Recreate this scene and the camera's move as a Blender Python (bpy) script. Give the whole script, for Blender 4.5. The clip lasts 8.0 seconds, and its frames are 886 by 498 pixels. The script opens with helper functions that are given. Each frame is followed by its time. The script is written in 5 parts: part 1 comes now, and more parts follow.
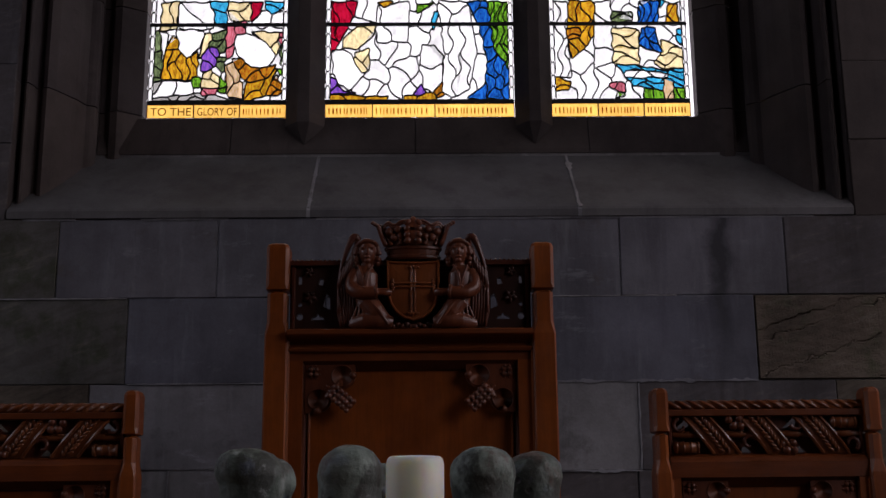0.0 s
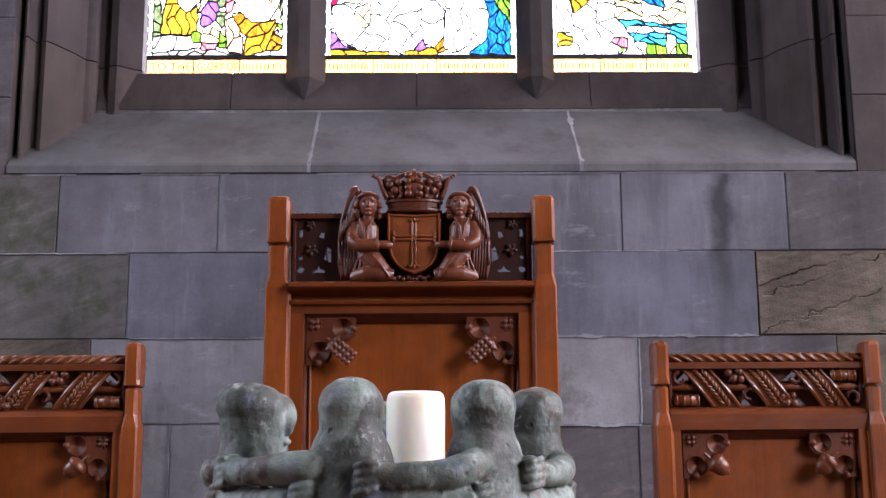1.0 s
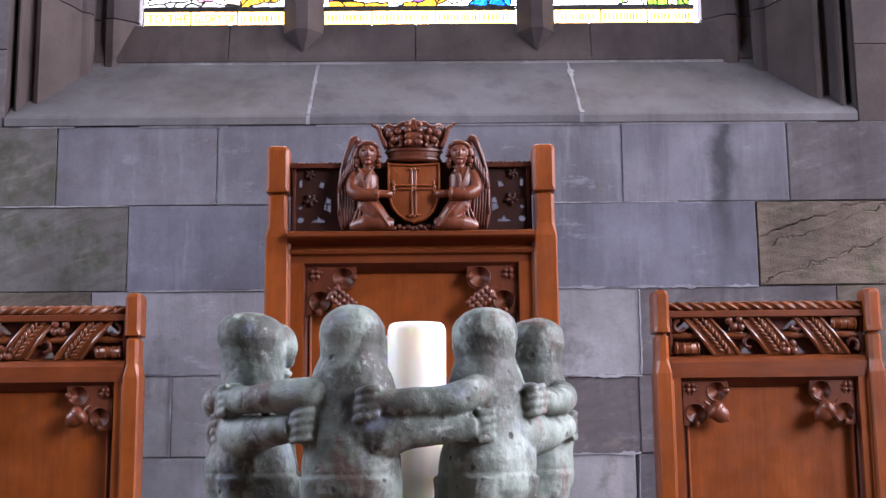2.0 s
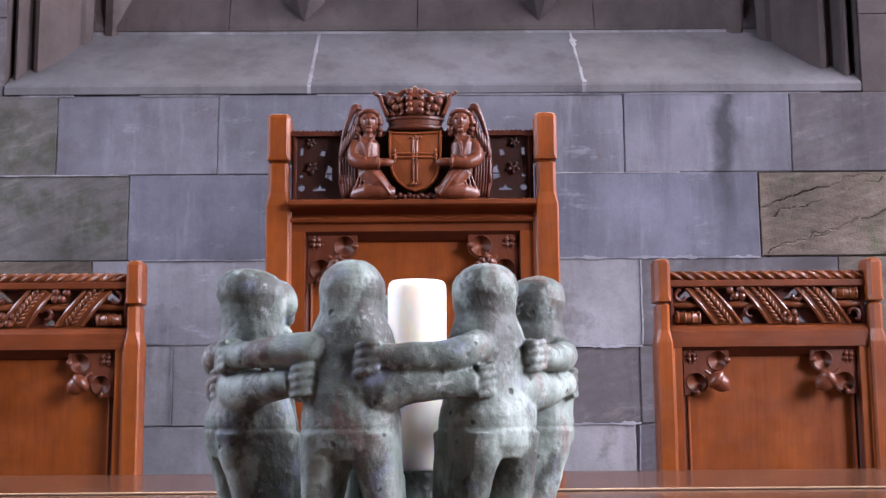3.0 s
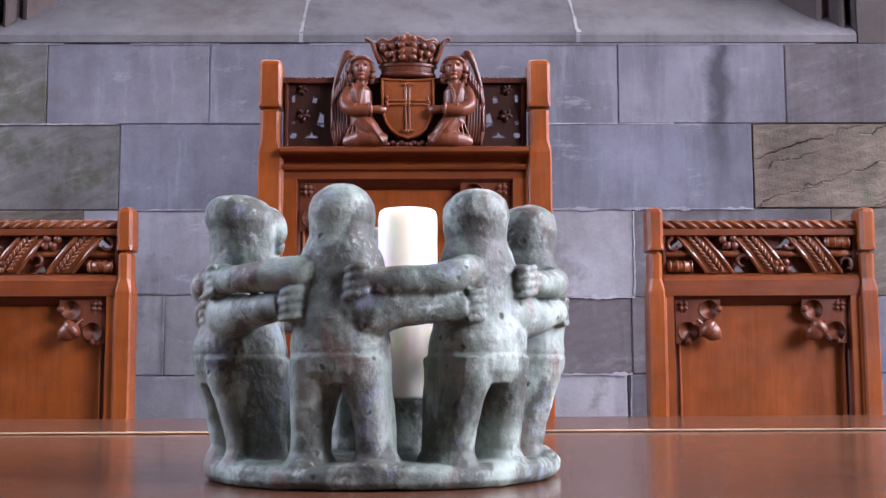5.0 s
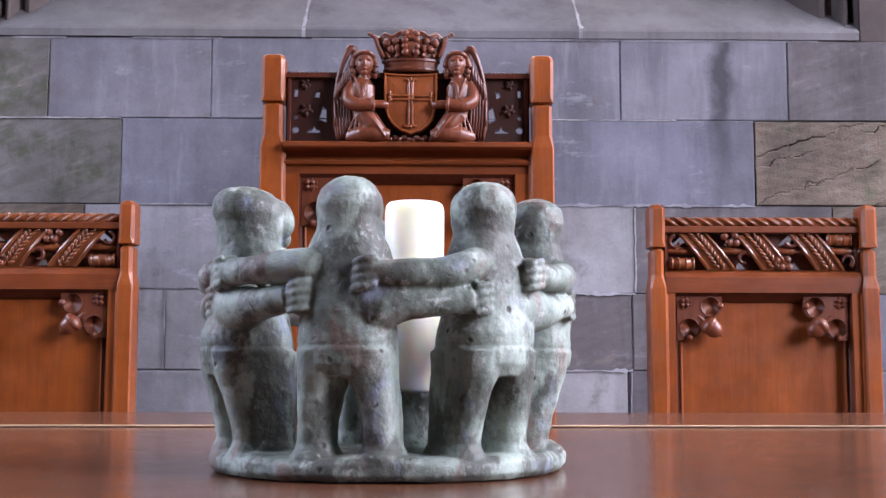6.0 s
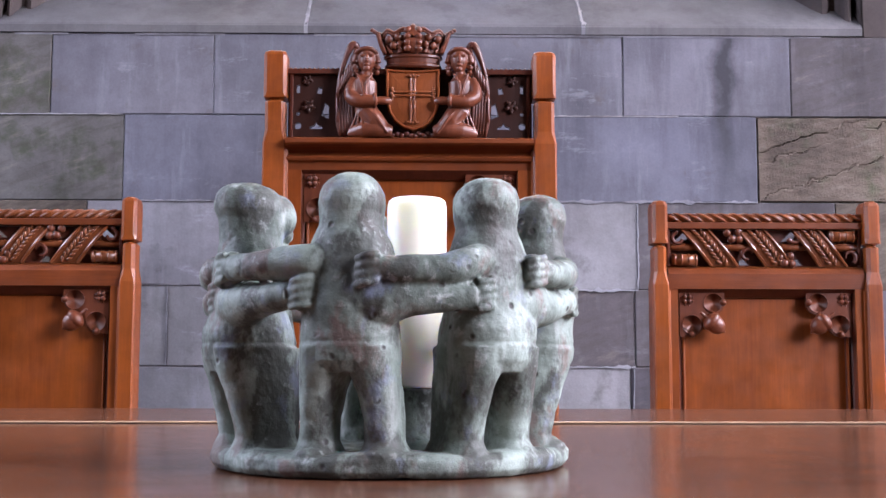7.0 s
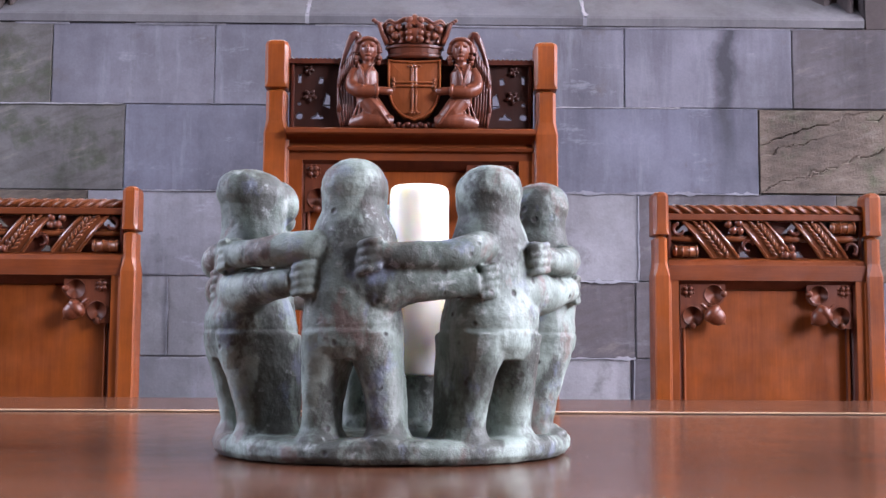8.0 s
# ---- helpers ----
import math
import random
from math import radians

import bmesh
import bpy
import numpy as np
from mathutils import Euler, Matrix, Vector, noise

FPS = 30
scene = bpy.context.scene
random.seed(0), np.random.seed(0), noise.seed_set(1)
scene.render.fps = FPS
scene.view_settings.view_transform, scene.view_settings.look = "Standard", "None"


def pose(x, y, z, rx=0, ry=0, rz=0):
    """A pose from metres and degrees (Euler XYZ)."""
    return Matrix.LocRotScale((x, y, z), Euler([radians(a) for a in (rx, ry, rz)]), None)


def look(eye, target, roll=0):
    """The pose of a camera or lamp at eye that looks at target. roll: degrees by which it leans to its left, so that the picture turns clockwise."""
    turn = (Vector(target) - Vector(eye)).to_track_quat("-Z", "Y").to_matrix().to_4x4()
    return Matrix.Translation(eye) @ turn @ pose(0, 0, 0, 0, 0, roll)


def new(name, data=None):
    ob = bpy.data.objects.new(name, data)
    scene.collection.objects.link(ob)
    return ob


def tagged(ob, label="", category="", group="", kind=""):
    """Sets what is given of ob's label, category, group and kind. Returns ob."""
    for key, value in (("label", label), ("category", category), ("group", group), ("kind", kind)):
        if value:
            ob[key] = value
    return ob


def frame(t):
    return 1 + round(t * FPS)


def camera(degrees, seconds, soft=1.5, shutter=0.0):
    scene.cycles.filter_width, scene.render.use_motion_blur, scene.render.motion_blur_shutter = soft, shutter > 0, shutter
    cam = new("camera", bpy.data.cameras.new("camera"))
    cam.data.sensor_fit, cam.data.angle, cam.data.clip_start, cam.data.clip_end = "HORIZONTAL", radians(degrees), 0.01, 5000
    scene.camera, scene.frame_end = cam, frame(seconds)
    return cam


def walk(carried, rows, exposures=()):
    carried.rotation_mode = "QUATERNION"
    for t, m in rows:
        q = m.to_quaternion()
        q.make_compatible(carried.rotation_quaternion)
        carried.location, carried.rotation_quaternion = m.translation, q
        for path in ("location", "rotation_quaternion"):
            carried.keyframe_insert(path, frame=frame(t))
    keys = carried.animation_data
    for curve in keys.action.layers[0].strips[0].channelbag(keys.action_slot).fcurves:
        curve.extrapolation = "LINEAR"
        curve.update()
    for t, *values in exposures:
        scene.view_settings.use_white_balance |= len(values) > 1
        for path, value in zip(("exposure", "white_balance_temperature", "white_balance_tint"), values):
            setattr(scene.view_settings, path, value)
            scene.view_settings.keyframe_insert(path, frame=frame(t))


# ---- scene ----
cam = camera(41.0, 8.0)
PATH = [
    (0, (0.022, -0.097, 0.936), (0.047, 1.852, 1.383), -0.5),
    (0.5, (0.023, -0.091, 0.924), (0.046, 1.866, 1.336), -0.6),
    (1, (0.022, -0.088, 0.913), (0.045, 1.874, 1.299), -0.4),
    (1.5, (0.021, -0.082, 0.9), (0.045, 1.887, 1.251), -0.4),
    (2, (0.021, -0.078, 0.888), (0.044, 1.896, 1.208), -0.6),
    (3.5, (0.024, -0.068, 0.866), (0.043, 1.915, 1.127), -0.4),
    (4, (0.027, -0.065, 0.857), (0.049, 1.92, 1.097), -0.5),
    (4.5, (0.026, -0.061, 0.85), (0.053, 1.927, 1.068), -0.4),
    (6, (0.017, -0.06, 0.844), (0.05, 1.929, 1.049), 0.1),
    (6.5, (0.014, -0.058, 0.842), (0.046, 1.932, 1.039), 0.3),
    (7, (0.017, -0.058, 0.844), (0.046, 1.932, 1.043), 0.1),
    (7.5, (0.02, -0.059, 0.842), (0.047, 1.932, 1.037), 0.1),
    (8, (0.015, -0.057, 0.84), (0.044, 1.934, 1.026), 0.3),
]
walk(cam, [(t, look(eye, target, roll)) for t, eye, target, roll in PATH],
     exposures=[(0.0, -3.85, 6600, 26), (0.5, -2.0, 6350, 27), (1.0, -1.15, 6250, 27), (1.5, -0.82, 6150, 27), (2.0, -0.68, 6100, 27), (3.5, -0.46, 6000, 27), (8.0, -0.38, 5950, 27)])


# ---- light ----
world = bpy.data.worlds.new("sky")
scene.world = world
world.use_nodes = True
sky = world.node_tree.nodes.new("ShaderNodeTexSky")
sky.sky_type, sky.sun_disc = "NISHITA", False
sky.sun_elevation, sky.sun_rotation = radians(50), radians(80)
world.node_tree.links.new(sky.outputs[0], world.node_tree.nodes["Background"].inputs[0])
world.node_tree.nodes["Background"].inputs[1].default_value = 0.1


def window_light(name, where, target, w, h, watts, colour, spread):
    """Daylight in a deep window's opening, falling downwards into the room."""
    data = bpy.data.lights.new(name, "AREA")
    data.shape, data.size, data.size_y, data.energy, data.color = "RECTANGLE", w, h, watts, colour
    ob = new(name, data)
    data.spread = radians(spread)
    ob.matrix_world = look(where, target)
    return ob


window_light("window_daylight", (5.43, -1.75, 3.6), (0.1, 1.6, 0.6), 2.2, 2.6, 340, (0.97, 0.98, 1.0), 100)
window_light("window_daylight", (5.43, 1.75, 3.8), (0.1, 1.6, 0.6), 2.2, 2.6, 330, (0.97, 0.98, 1.0), 100)
window_light("window_daylight", (-3.93, 1.6, 3.0), (0.0, 1.6, 0.6), 2.2, 2.4, 180, (0.84, 0.91, 1.0), 120)


# ---- materials ----
def material(name, rough=0.6, metal=0.0, spec=0.5):
    m = bpy.data.materials.new(name)
    m.use_nodes = True
    b = m.node_tree.nodes["Principled BSDF"]
    b.inputs["Roughness"].default_value = rough
    b.inputs["Metallic"].default_value = metal
    b.inputs["Specular IOR Level"].default_value = spec
    return m, m.node_tree, b


def node(tree, kind, **values):
    n = tree.nodes.new(kind)
    for key, value in values.items():
        n.inputs[key].default_value = value
    return n


def coords(tree, scale=(1, 1, 1), rot=(0, 0, 0), shift=True):
    """Object coordinates, moved by each object's own random number."""
    tc = tree.nodes.new("ShaderNodeTexCoord")
    mp = tree.nodes.new("ShaderNodeMapping")
    mp.inputs["Scale"].default_value = scale
    mp.inputs["Rotation"].default_value = rot
    tree.links.new(tc.outputs["Object"], mp.inputs["Vector"])
    if shift:
        info = tree.nodes.new("ShaderNodeObjectInfo")
        mul = tree.nodes.new("ShaderNodeMath")
        mul.operation = "MULTIPLY"
        mul.inputs[1].default_value = 37.0
        tree.links.new(info.outputs["Random"], mul.inputs[0])
        tree.links.new(mul.outputs[0], mp.inputs["Location"])
    return mp.outputs["Vector"]


def noise_of(tree, vec, scale, detail=4.0, rough=0.55):
    n = node(tree, "ShaderNodeTexNoise", Scale=scale, Detail=detail, Roughness=rough)
    tree.links.new(vec, n.inputs["Vector"])
    return n.outputs["Fac"]


def ramp(tree, fac, stops):
    r = tree.nodes.new("ShaderNodeValToRGB")
    e = r.color_ramp.elements
    while len(e) < len(stops):
        e.new(0.5)
    for el, (p, c) in zip(e, stops):
        el.position = p
        el.color = (*c, 1) if len(c) == 3 else c
    tree.links.new(fac, r.inputs[0])
    return r.outputs[0]


def grey(v):
    return (v, v, v)


def blend(tree, fac, a, b, mode="MIX"):
    m = tree.nodes.new("ShaderNodeMix")
    m.data_type, m.blend_type = "RGBA", mode
    for sock, val in ((m.inputs[0], fac), (m.inputs[6], a), (m.inputs[7], b)):
        if isinstance(val, (int, float)):
            sock.default_value = val
        elif isinstance(val, tuple):
            sock.default_value = (*val, 1)
        else:
            tree.links.new(val, sock)
    return m.outputs[2]


def relief(tree, bsdf, height, strength, dist):
    b = node(tree, "ShaderNodeBump", Strength=strength, Distance=dist)
    tree.links.new(height, b.inputs["Height"])
    tree.links.new(b.outputs[0], bsdf.inputs["Normal"])


def stone(name, light, dark, stain, stain_from=0.55, hue=0.12, rough_relief=0.5, streak=0.0, bedding=0.0, run=0.0):
    """Sandstone: clouded tone, stains, lime bloom, and weathering that runs on from block to block."""
    m, t, b = material(name, 0.82, 0, 0.3)
    v = coords(t)
    geo = t.nodes.new("ShaderNodeNewGeometry")
    place = geo.outputs["Position"]
    big = noise_of(t, v, 2.6, 4, 0.6)
    mid = noise_of(t, v, 9.0, 6, 0.65)
    fine = noise_of(t, v, 150.0, 3, 0.6)
    col = blend(t, ramp(t, big, [(0.32, grey(0)), (0.68, grey(1))]), dark, light)
    col = blend(t, ramp(t, mid, [(stain_from, grey(0)), (stain_from + 0.16, grey(0.85))]), col, stain)
    if bedding:
        slant = t.nodes.new("ShaderNodeMapping")
        slant.inputs["Scale"].default_value = (2.0, 2.0, 9.0)
        t.links.new(coords(t, (1, 1, 1), (0, radians(18), 0)), slant.inputs["Vector"])
        bed = noise_of(t, slant.outputs["Vector"], 3.0, 6, 0.7)
        col = blend(t, ramp(t, bed, [(0.42, grey(bedding)), (0.50, grey(0)), (0.58, grey(0))]), col, (0.06, 0.048, 0.038))
        col = blend(t, ramp(t, bed, [(0.56, grey(0)), (0.66, grey(bedding))]), col, (0.25, 0.22, 0.185))
    info = t.nodes.new("ShaderNodeObjectInfo")
    tone = ramp(t, info.outputs["Random"], [(0.0, (1 - hue, 1 - hue, 1 - hue * 0.6)), (0.5, grey(1.0)), (1.0, (1 + hue * 0.5, 1 + hue * 0.2, 1.0))])
    col = blend(t, 1.0, col, tone, "MULTIPLY")
    # weathering over the whole wall
    sooty = noise_of(t, place, 1.9, 6, 0.68)
    col = blend(t, 0.75, col, ramp(t, sooty, [(0.34, (0.62, 0.60, 0.58)), (0.52, grey(1.0)), (0.67, (1.22, 1.22, 1.25))]), "MULTIPLY")
    mp = t.nodes.new("ShaderNodeMapping")
    mp.inputs["Scale"].default_value = (7.0, 7.0, 0.9)
    t.links.new(place, mp.inputs["Vector"])
    runs = noise_of(t, mp.outputs[0], 1.3, 5, 0.65)
    col = blend(t, 0.55, col, ramp(t, runs, [(0.34, (0.60, 0.59, 0.60)), (0.50, grey(1.0))]), "MULTIPLY")
    if streak:
        vs = coords(t, (9, 9, 1.1))
        s = noise_of(t, vs, 1.6, 5, 0.7)
        col = blend(t, ramp(t, s, [(0.56, grey(0)), (0.76, grey(streak))]), col, (0.29, 0.295, 0.325))
        ml = t.nodes.new("ShaderNodeMapping")
        ml.inputs["Scale"].default_value = (2.2, 2.2, 6.0)
        t.links.new(place, ml.inputs["Vector"])
        lime = noise_of(t, ml.outputs[0], 2.4, 7, 0.72)
        col = blend(t, ramp(t, lime, [(0.60, grey(0)), (0.70, grey(streak))]), col, (0.31, 0.31, 0.34))
    if run:
        xyz = t.nodes.new("ShaderNodeSeparateXYZ")
        t.links.new(place, xyz.inputs[0])
        wander = noise_of(t, place, 6.0, 5, 0.6)
        off = t.nodes.new("ShaderNodeMath")
        off.operation = "MULTIPLY_ADD"
        off.inputs[1].default_value, off.inputs[2].default_value = 0.16, -0.08 - run
        t.links.new(wander, off.inputs[0])
        away = t.nodes.new("ShaderNodeMath")
        away.operation = "ADD"
        t.links.new(xyz.outputs[0], away.inputs[0])
        t.links.new(off.outputs[0], away.inputs[1])
        size = t.nodes.new("ShaderNodeMath")
        size.operation = "ABSOLUTE"
        t.links.new(away.outputs[0], size.inputs[0])
        band = ramp(t, size.outputs[0], [(0.008, grey(1)), (0.046, grey(0))])
        drop = t.nodes.new("ShaderNodeMath")
        drop.operation = "SUBTRACT"
        drop.inputs[1].default_value = 1.2
        t.links.new(xyz.outputs[2], drop.inputs[0])
        col = blend(t, blend(t, 1.0, band, ramp(t, drop.outputs[0], [(0.08, grey(0)), (0.48, grey(0.95))]), "MULTIPLY"), col, (0.046, 0.045, 0.052))
    col = blend(t, 0.16, col, ramp(t, fine, [(0.3, grey(0.55)), (0.7, grey(1.25))]), "MULTIPLY")
    t.links.new(col, b.inputs["Base Color"])
    h = blend(t, 0.1, mid, fine)
    relief(t, b, h, rough_relief, 0.0045)
    return m


def wood(name, light, dark, rough, grain_axis=2, coat=0.25, fine=0.38):
    m, t, b = material(name, rough, 0, 0.33)
    sc = [14.0, 14.0, 14.0]
    sc[grain_axis] = 0.9
    v = coords(t, tuple(sc))
    g = noise_of(t, v, 2.2, 6, 0.65)
    sc2 = [70.0, 70.0, 70.0]
    sc2[grain_axis] = 4.0
    f = noise_of(t, coords(t, tuple(sc2)), 3.0, 4, 0.6)
    blot = noise_of(t, coords(t), 6.5, 6, 0.68)
    col = blend(t, ramp(t, g, [(0.2, grey(0)), (0.8, grey(1))]), dark, light)
    col = blend(t, fine, col, ramp(t, f, [(0.3, grey(0.6)), (0.68, grey(1.15))]), "MULTIPLY")
    col = blend(t, 0.8, col, ramp(t, blot, [(0.3, grey(0.62)), (0.7, grey(1.25))]), "MULTIPLY")
    t.links.new(col, b.inputs["Base Color"])
    b.inputs["Coat Weight"].default_value = coat
    wear = noise_of(t, coords(t), 22.0, 5, 0.7)
    t.links.new(ramp(t, wear, [(0.32, grey(rough * 0.85)), (0.70, grey(min(1.0, rough * 1.4)))]), b.inputs["Roughness"])
    b.inputs["Coat Roughness"].default_value = rough * 0.6
    relief(t, b, f, 0.12, 0.001)
    return m


M_STONE = stone("grey_sandstone", (0.176, 0.177, 0.205), (0.108, 0.108, 0.128), (0.115, 0.104, 0.10), 0.60, streak=0.4, run=0.945)
M_STONE_B = stone("brown_sandstone", (0.145, 0.122, 0.098), (0.085, 0.071, 0.056), (0.085, 0.072, 0.06), 0.54, rough_relief=0.9, bedding=0.6)
M_STONE_R = stone("cracked_brown_sandstone", (0.175, 0.136, 0.104), (0.112, 0.088, 0.068), (0.090, 0.096, 0.056), 0.53, rough_relief=1.0, bedding=0.35)
M_STONE_P = stone("purplish_sandstone", (0.112, 0.101, 0.106), (0.076, 0.068, 0.072), (0.135, 0.134, 0.140), 0.58, rough_relief=0.8, streak=0.2, bedding=0.25)
M_STONE_W = stone("pale_sandstone", (0.290, 0.284, 0.292), (0.190, 0.184, 0.190), (0.13, 0.122, 0.12), 0.56, rough_relief=1.0, streak=0.75)
M_MOSS = stone("mossy_sandstone", (0.128, 0.122, 0.114), (0.078, 0.074, 0.068), (0.060, 0.068, 0.040), 0.50, rough_relief=1.0, bedding=0.3)
M_SILL = stone("sill_sandstone", (0.165, 0.16, 0.162), (0.12, 0.115, 0.118), (0.09, 0.083, 0.082), 0.63, hue=0.06)
M_JAMB = stone("jamb_sandstone", (0.092, 0.074, 0.069), (0.056, 0.045, 0.043), (0.054, 0.044, 0.041), 0.57)
M_MORTAR = stone("lime_mortar", (0.42, 0.41, 0.42), (0.27, 0.26, 0.27), (0.15, 0.14, 0.14), 0.54)
M_DARKJOINT = stone("old_joint", (0.225, 0.22, 0.225), (0.13, 0.125, 0.13), (0.36, 0.36, 0.38), 0.56)
M_OLDLIME = stone("old_lime", (0.36, 0.355, 0.37), (0.20, 0.195, 0.21), (0.14, 0.135, 0.14), 0.50)
# unseen walls, ceiling and floor, coloured dark to cut bounced light
M_DARKROOM = stone("dark_room_surface", (0.10, 0.094, 0.088), (0.07, 0.066, 0.062), (0.07, 0.065, 0.06), 0.62)
M_FLAG = stone("flagstone", (0.15, 0.14, 0.13), (0.10, 0.092, 0.085), (0.07, 0.064, 0.06), 0.58)
M_OAK = wood("varnished_oak", (0.285, 0.071, 0.0095), (0.180, 0.039, 0.006), 0.36, 2, 0.08)
# same oak, grain along x, darkened to paint in the rail's shade
M_OAK_SHADED = wood("shaded_oak_rail", (0.180, 0.043, 0.0085), (0.108, 0.024, 0.006), 0.36, 0, 0.08)
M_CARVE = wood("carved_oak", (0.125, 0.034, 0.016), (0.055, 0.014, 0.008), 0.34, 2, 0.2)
# near-black wood, much darker than the other carving
M_TRACERY = wood("near_black_oak", (0.060, 0.020, 0.012), (0.028, 0.010, 0.007), 0.4, 2, 0.1)
M_MID = wood("waxed_oak_carving", (0.18, 0.050, 0.020), (0.078, 0.020, 0.009), 0.35, 2, 0.2)
M_TABLE = wood("polished_mahogany", (0.165, 0.070, 0.036), (0.080, 0.031, 0.016), 0.18, 0, 0.2, 0.85)
M_SHIELD = wood("waxed_oak_shield", (0.26, 0.075, 0.022), (0.16, 0.042, 0.012), 0.30, 2, 0.25)
M_BAND = wood("waxed_oak_band", (0.235, 0.072, 0.022), (0.120, 0.032, 0.011), 0.28, 2, 0.25)
# bead coloured pale so the joint's highlight is in the wood itself
M_BEAD = wood("pale_bead_highlight", (0.58, 0.42, 0.26), (0.40, 0.25, 0.14), 0.3, 0, 0.2)


def patina():
    m, t, b = material("verdigris_clay", 0.6, 0, 0.36)
    v = coords(t, shift=False)
    big = noise_of(t, v, 13.0, 5, 0.62)
    mid = noise_of(t, v, 60.0, 6, 0.66)
    fine = noise_of(t, v, 420.0, 3, 0.6)
    other = noise_of(t, coords(t, (1.3, 1.1, 0.8), (0.4, 0.9, 0.2), False), 15.0, 6, 0.66)
    blue = noise_of(t, coords(t, (1, 1, 0.7), (1.4, 0.2, 0.7), False), 26.0, 5, 0.62)
    rust = noise_of(t, coords(t, (1, 1, 0.6), (0.2, 1.2, 0.5), False), 21.0, 5, 0.65)
    streak = noise_of(t, coords(t, (1, 1, 0.22), (0.5, 0.3, 0.3), False), 60.0, 5, 0.65)
    col = blend(t, ramp(t, big, [(0.36, grey(0)), (0.64, grey(1))]), (0.070, 0.090, 0.072), (0.285, 0.345, 0.297))
    col = blend(t, ramp(t, streak, [(0.54, grey(0)), (0.68, grey(0.45))]), col, (0.38, 0.40, 0.375))
    col = blend(t, ramp(t, rust, [(0.545, grey(0)), (0.625, grey(0.75))]), col, (0.130, 0.080, 0.066))
    col = blend(t, ramp(t, other, [(0.49, grey(0)), (0.57, grey(0.84))]), col, (0.044, 0.045, 0.037))
    col = blend(t, ramp(t, mid, [(0.60, grey(0)), (0.70, grey(0.55))]), col, (0.46, 0.50, 0.47))
    col = blend(t, ramp(t, blue, [(0.58, grey(0)), (0.70, grey(0.6))]), col, (0.20, 0.235, 0.34))
    col = blend(t, 0.22, col, ramp(t, fine, [(0.3, grey(0.55)), (0.7, grey(1.25))]), "MULTIPLY")
    # scattered pits in the clay
    spot = node(t, "ShaderNodeTexVoronoi", Scale=62.0, Randomness=1.0)
    t.links.new(v, spot.inputs["Vector"])
    size = noise_of(t, v, 34.0, 3, 0.6)
    pit = blend(t, 1.0, ramp(t, spot.outputs["Distance"], [(0.10, grey(1)), (0.21, grey(0))]), ramp(t, size, [(0.50, grey(0)), (0.60, grey(1))]), "MULTIPLY")
    col = blend(t, pit, col, (0.035, 0.03, 0.027))
    t.links.new(col, b.inputs["Base Color"])
    h = blend(t, 0.12, mid, fine)
    relief(t, b, blend(t, pit, h, (0.0, 0.0, 0.0)), 0.85, 0.0023)
    return m


M_PATINA = patina()


def wax():
    m, t, b = material("candle_wax", 0.45, 0, 0.4)
    n = noise_of(t, coords(t), 30.0, 4, 0.6)
    t.links.new(ramp(t, n, [(0.3, (0.90, 0.875, 0.76)), (0.7, (0.93, 0.91, 0.82))]), b.inputs["Base Color"])
    b.inputs["Subsurface Weight"].default_value = 0.9
    b.inputs["Subsurface Radius"].default_value = (0.03, 0.024, 0.014)
    b.inputs["Subsurface Scale"].default_value = 0.6
    relief(t, b, n, 0.15, 0.001)
    return m


M_WAX = wax()
M_WICK, _t, _b = material("burnt_wick", 0.9)
_b.inputs["Base Color"].default_value = (0.03, 0.025, 0.02, 1)


def lead():
    m, t, b = material("lead_came", 0.6, 0.6, 0.4)
    n = noise_of(t, coords(t), 60.0, 3, 0.6)
    t.links.new(ramp(t, n, [(0.3, (0.03, 0.03, 0.032)), (0.7, (0.07, 0.07, 0.073))]), b.inputs["Base Color"])
    return m


M_LEAD = lead()
M_PAINT, _t, _b = material("glass_paint", 0.8)
_b.inputs["Base Color"].default_value = (0.10, 0.045, 0.012, 1)


def stained(name, colour, lines=0.35, dark=0.45):
    """Coloured window glass that lets the sky through, with brushed paint lines in it."""
    m = bpy.data.materials.new(name)
    m.use_nodes = True
    t = m.node_tree
    t.nodes.remove(t.nodes["Principled BSDF"])
    info = t.nodes.new("ShaderNodeObjectInfo")
    v = coords(t, (26, 8, 7), (0, 0.5, 0))
    n = noise_of(t, v, 3.0, 4, 0.6)
    cloud = noise_of(t, coords(t), 24.0, 4, 0.6)
    col = blend(t, 1.0, colour, ramp(t, n, [(0.30, grey(1.0)), (0.48 - lines * 0.25, grey(1.0)), (0.485, grey(dark)), (0.49 + lines * 0.25, grey(1.0)), (0.8, grey(0.9))]), "MULTIPLY")
    col = blend(t, 0.8, col, ramp(t, cloud, [(0.25, grey(0.62)), (0.7, grey(1.1))]), "MULTIPLY")
    col = blend(t, 1.0, col, ramp(t, info.outputs["Random"], [(0.0, grey(0.75)), (1.0, grey(1.0))]), "MULTIPLY")
    clear = t.nodes.new("ShaderNodeBsdfTransparent")
    gloss = node(t, "ShaderNodeBsdfGlossy", Roughness=0.15)
    gloss.inputs["Color"].default_value = (0.5, 0.5, 0.5, 1)
    mix = node(t, "ShaderNodeMixShader")
    mix.inputs[0].default_value = 0.04
    t.links.new(col, clear.inputs["Color"])
    t.links.new(clear.outputs[0], mix.inputs[1])
    t.links.new(gloss.outputs[0], mix.inputs[2])
    t.links.new(mix.outputs[0], t.nodes["Material Output"].inputs["Surface"])
    return m


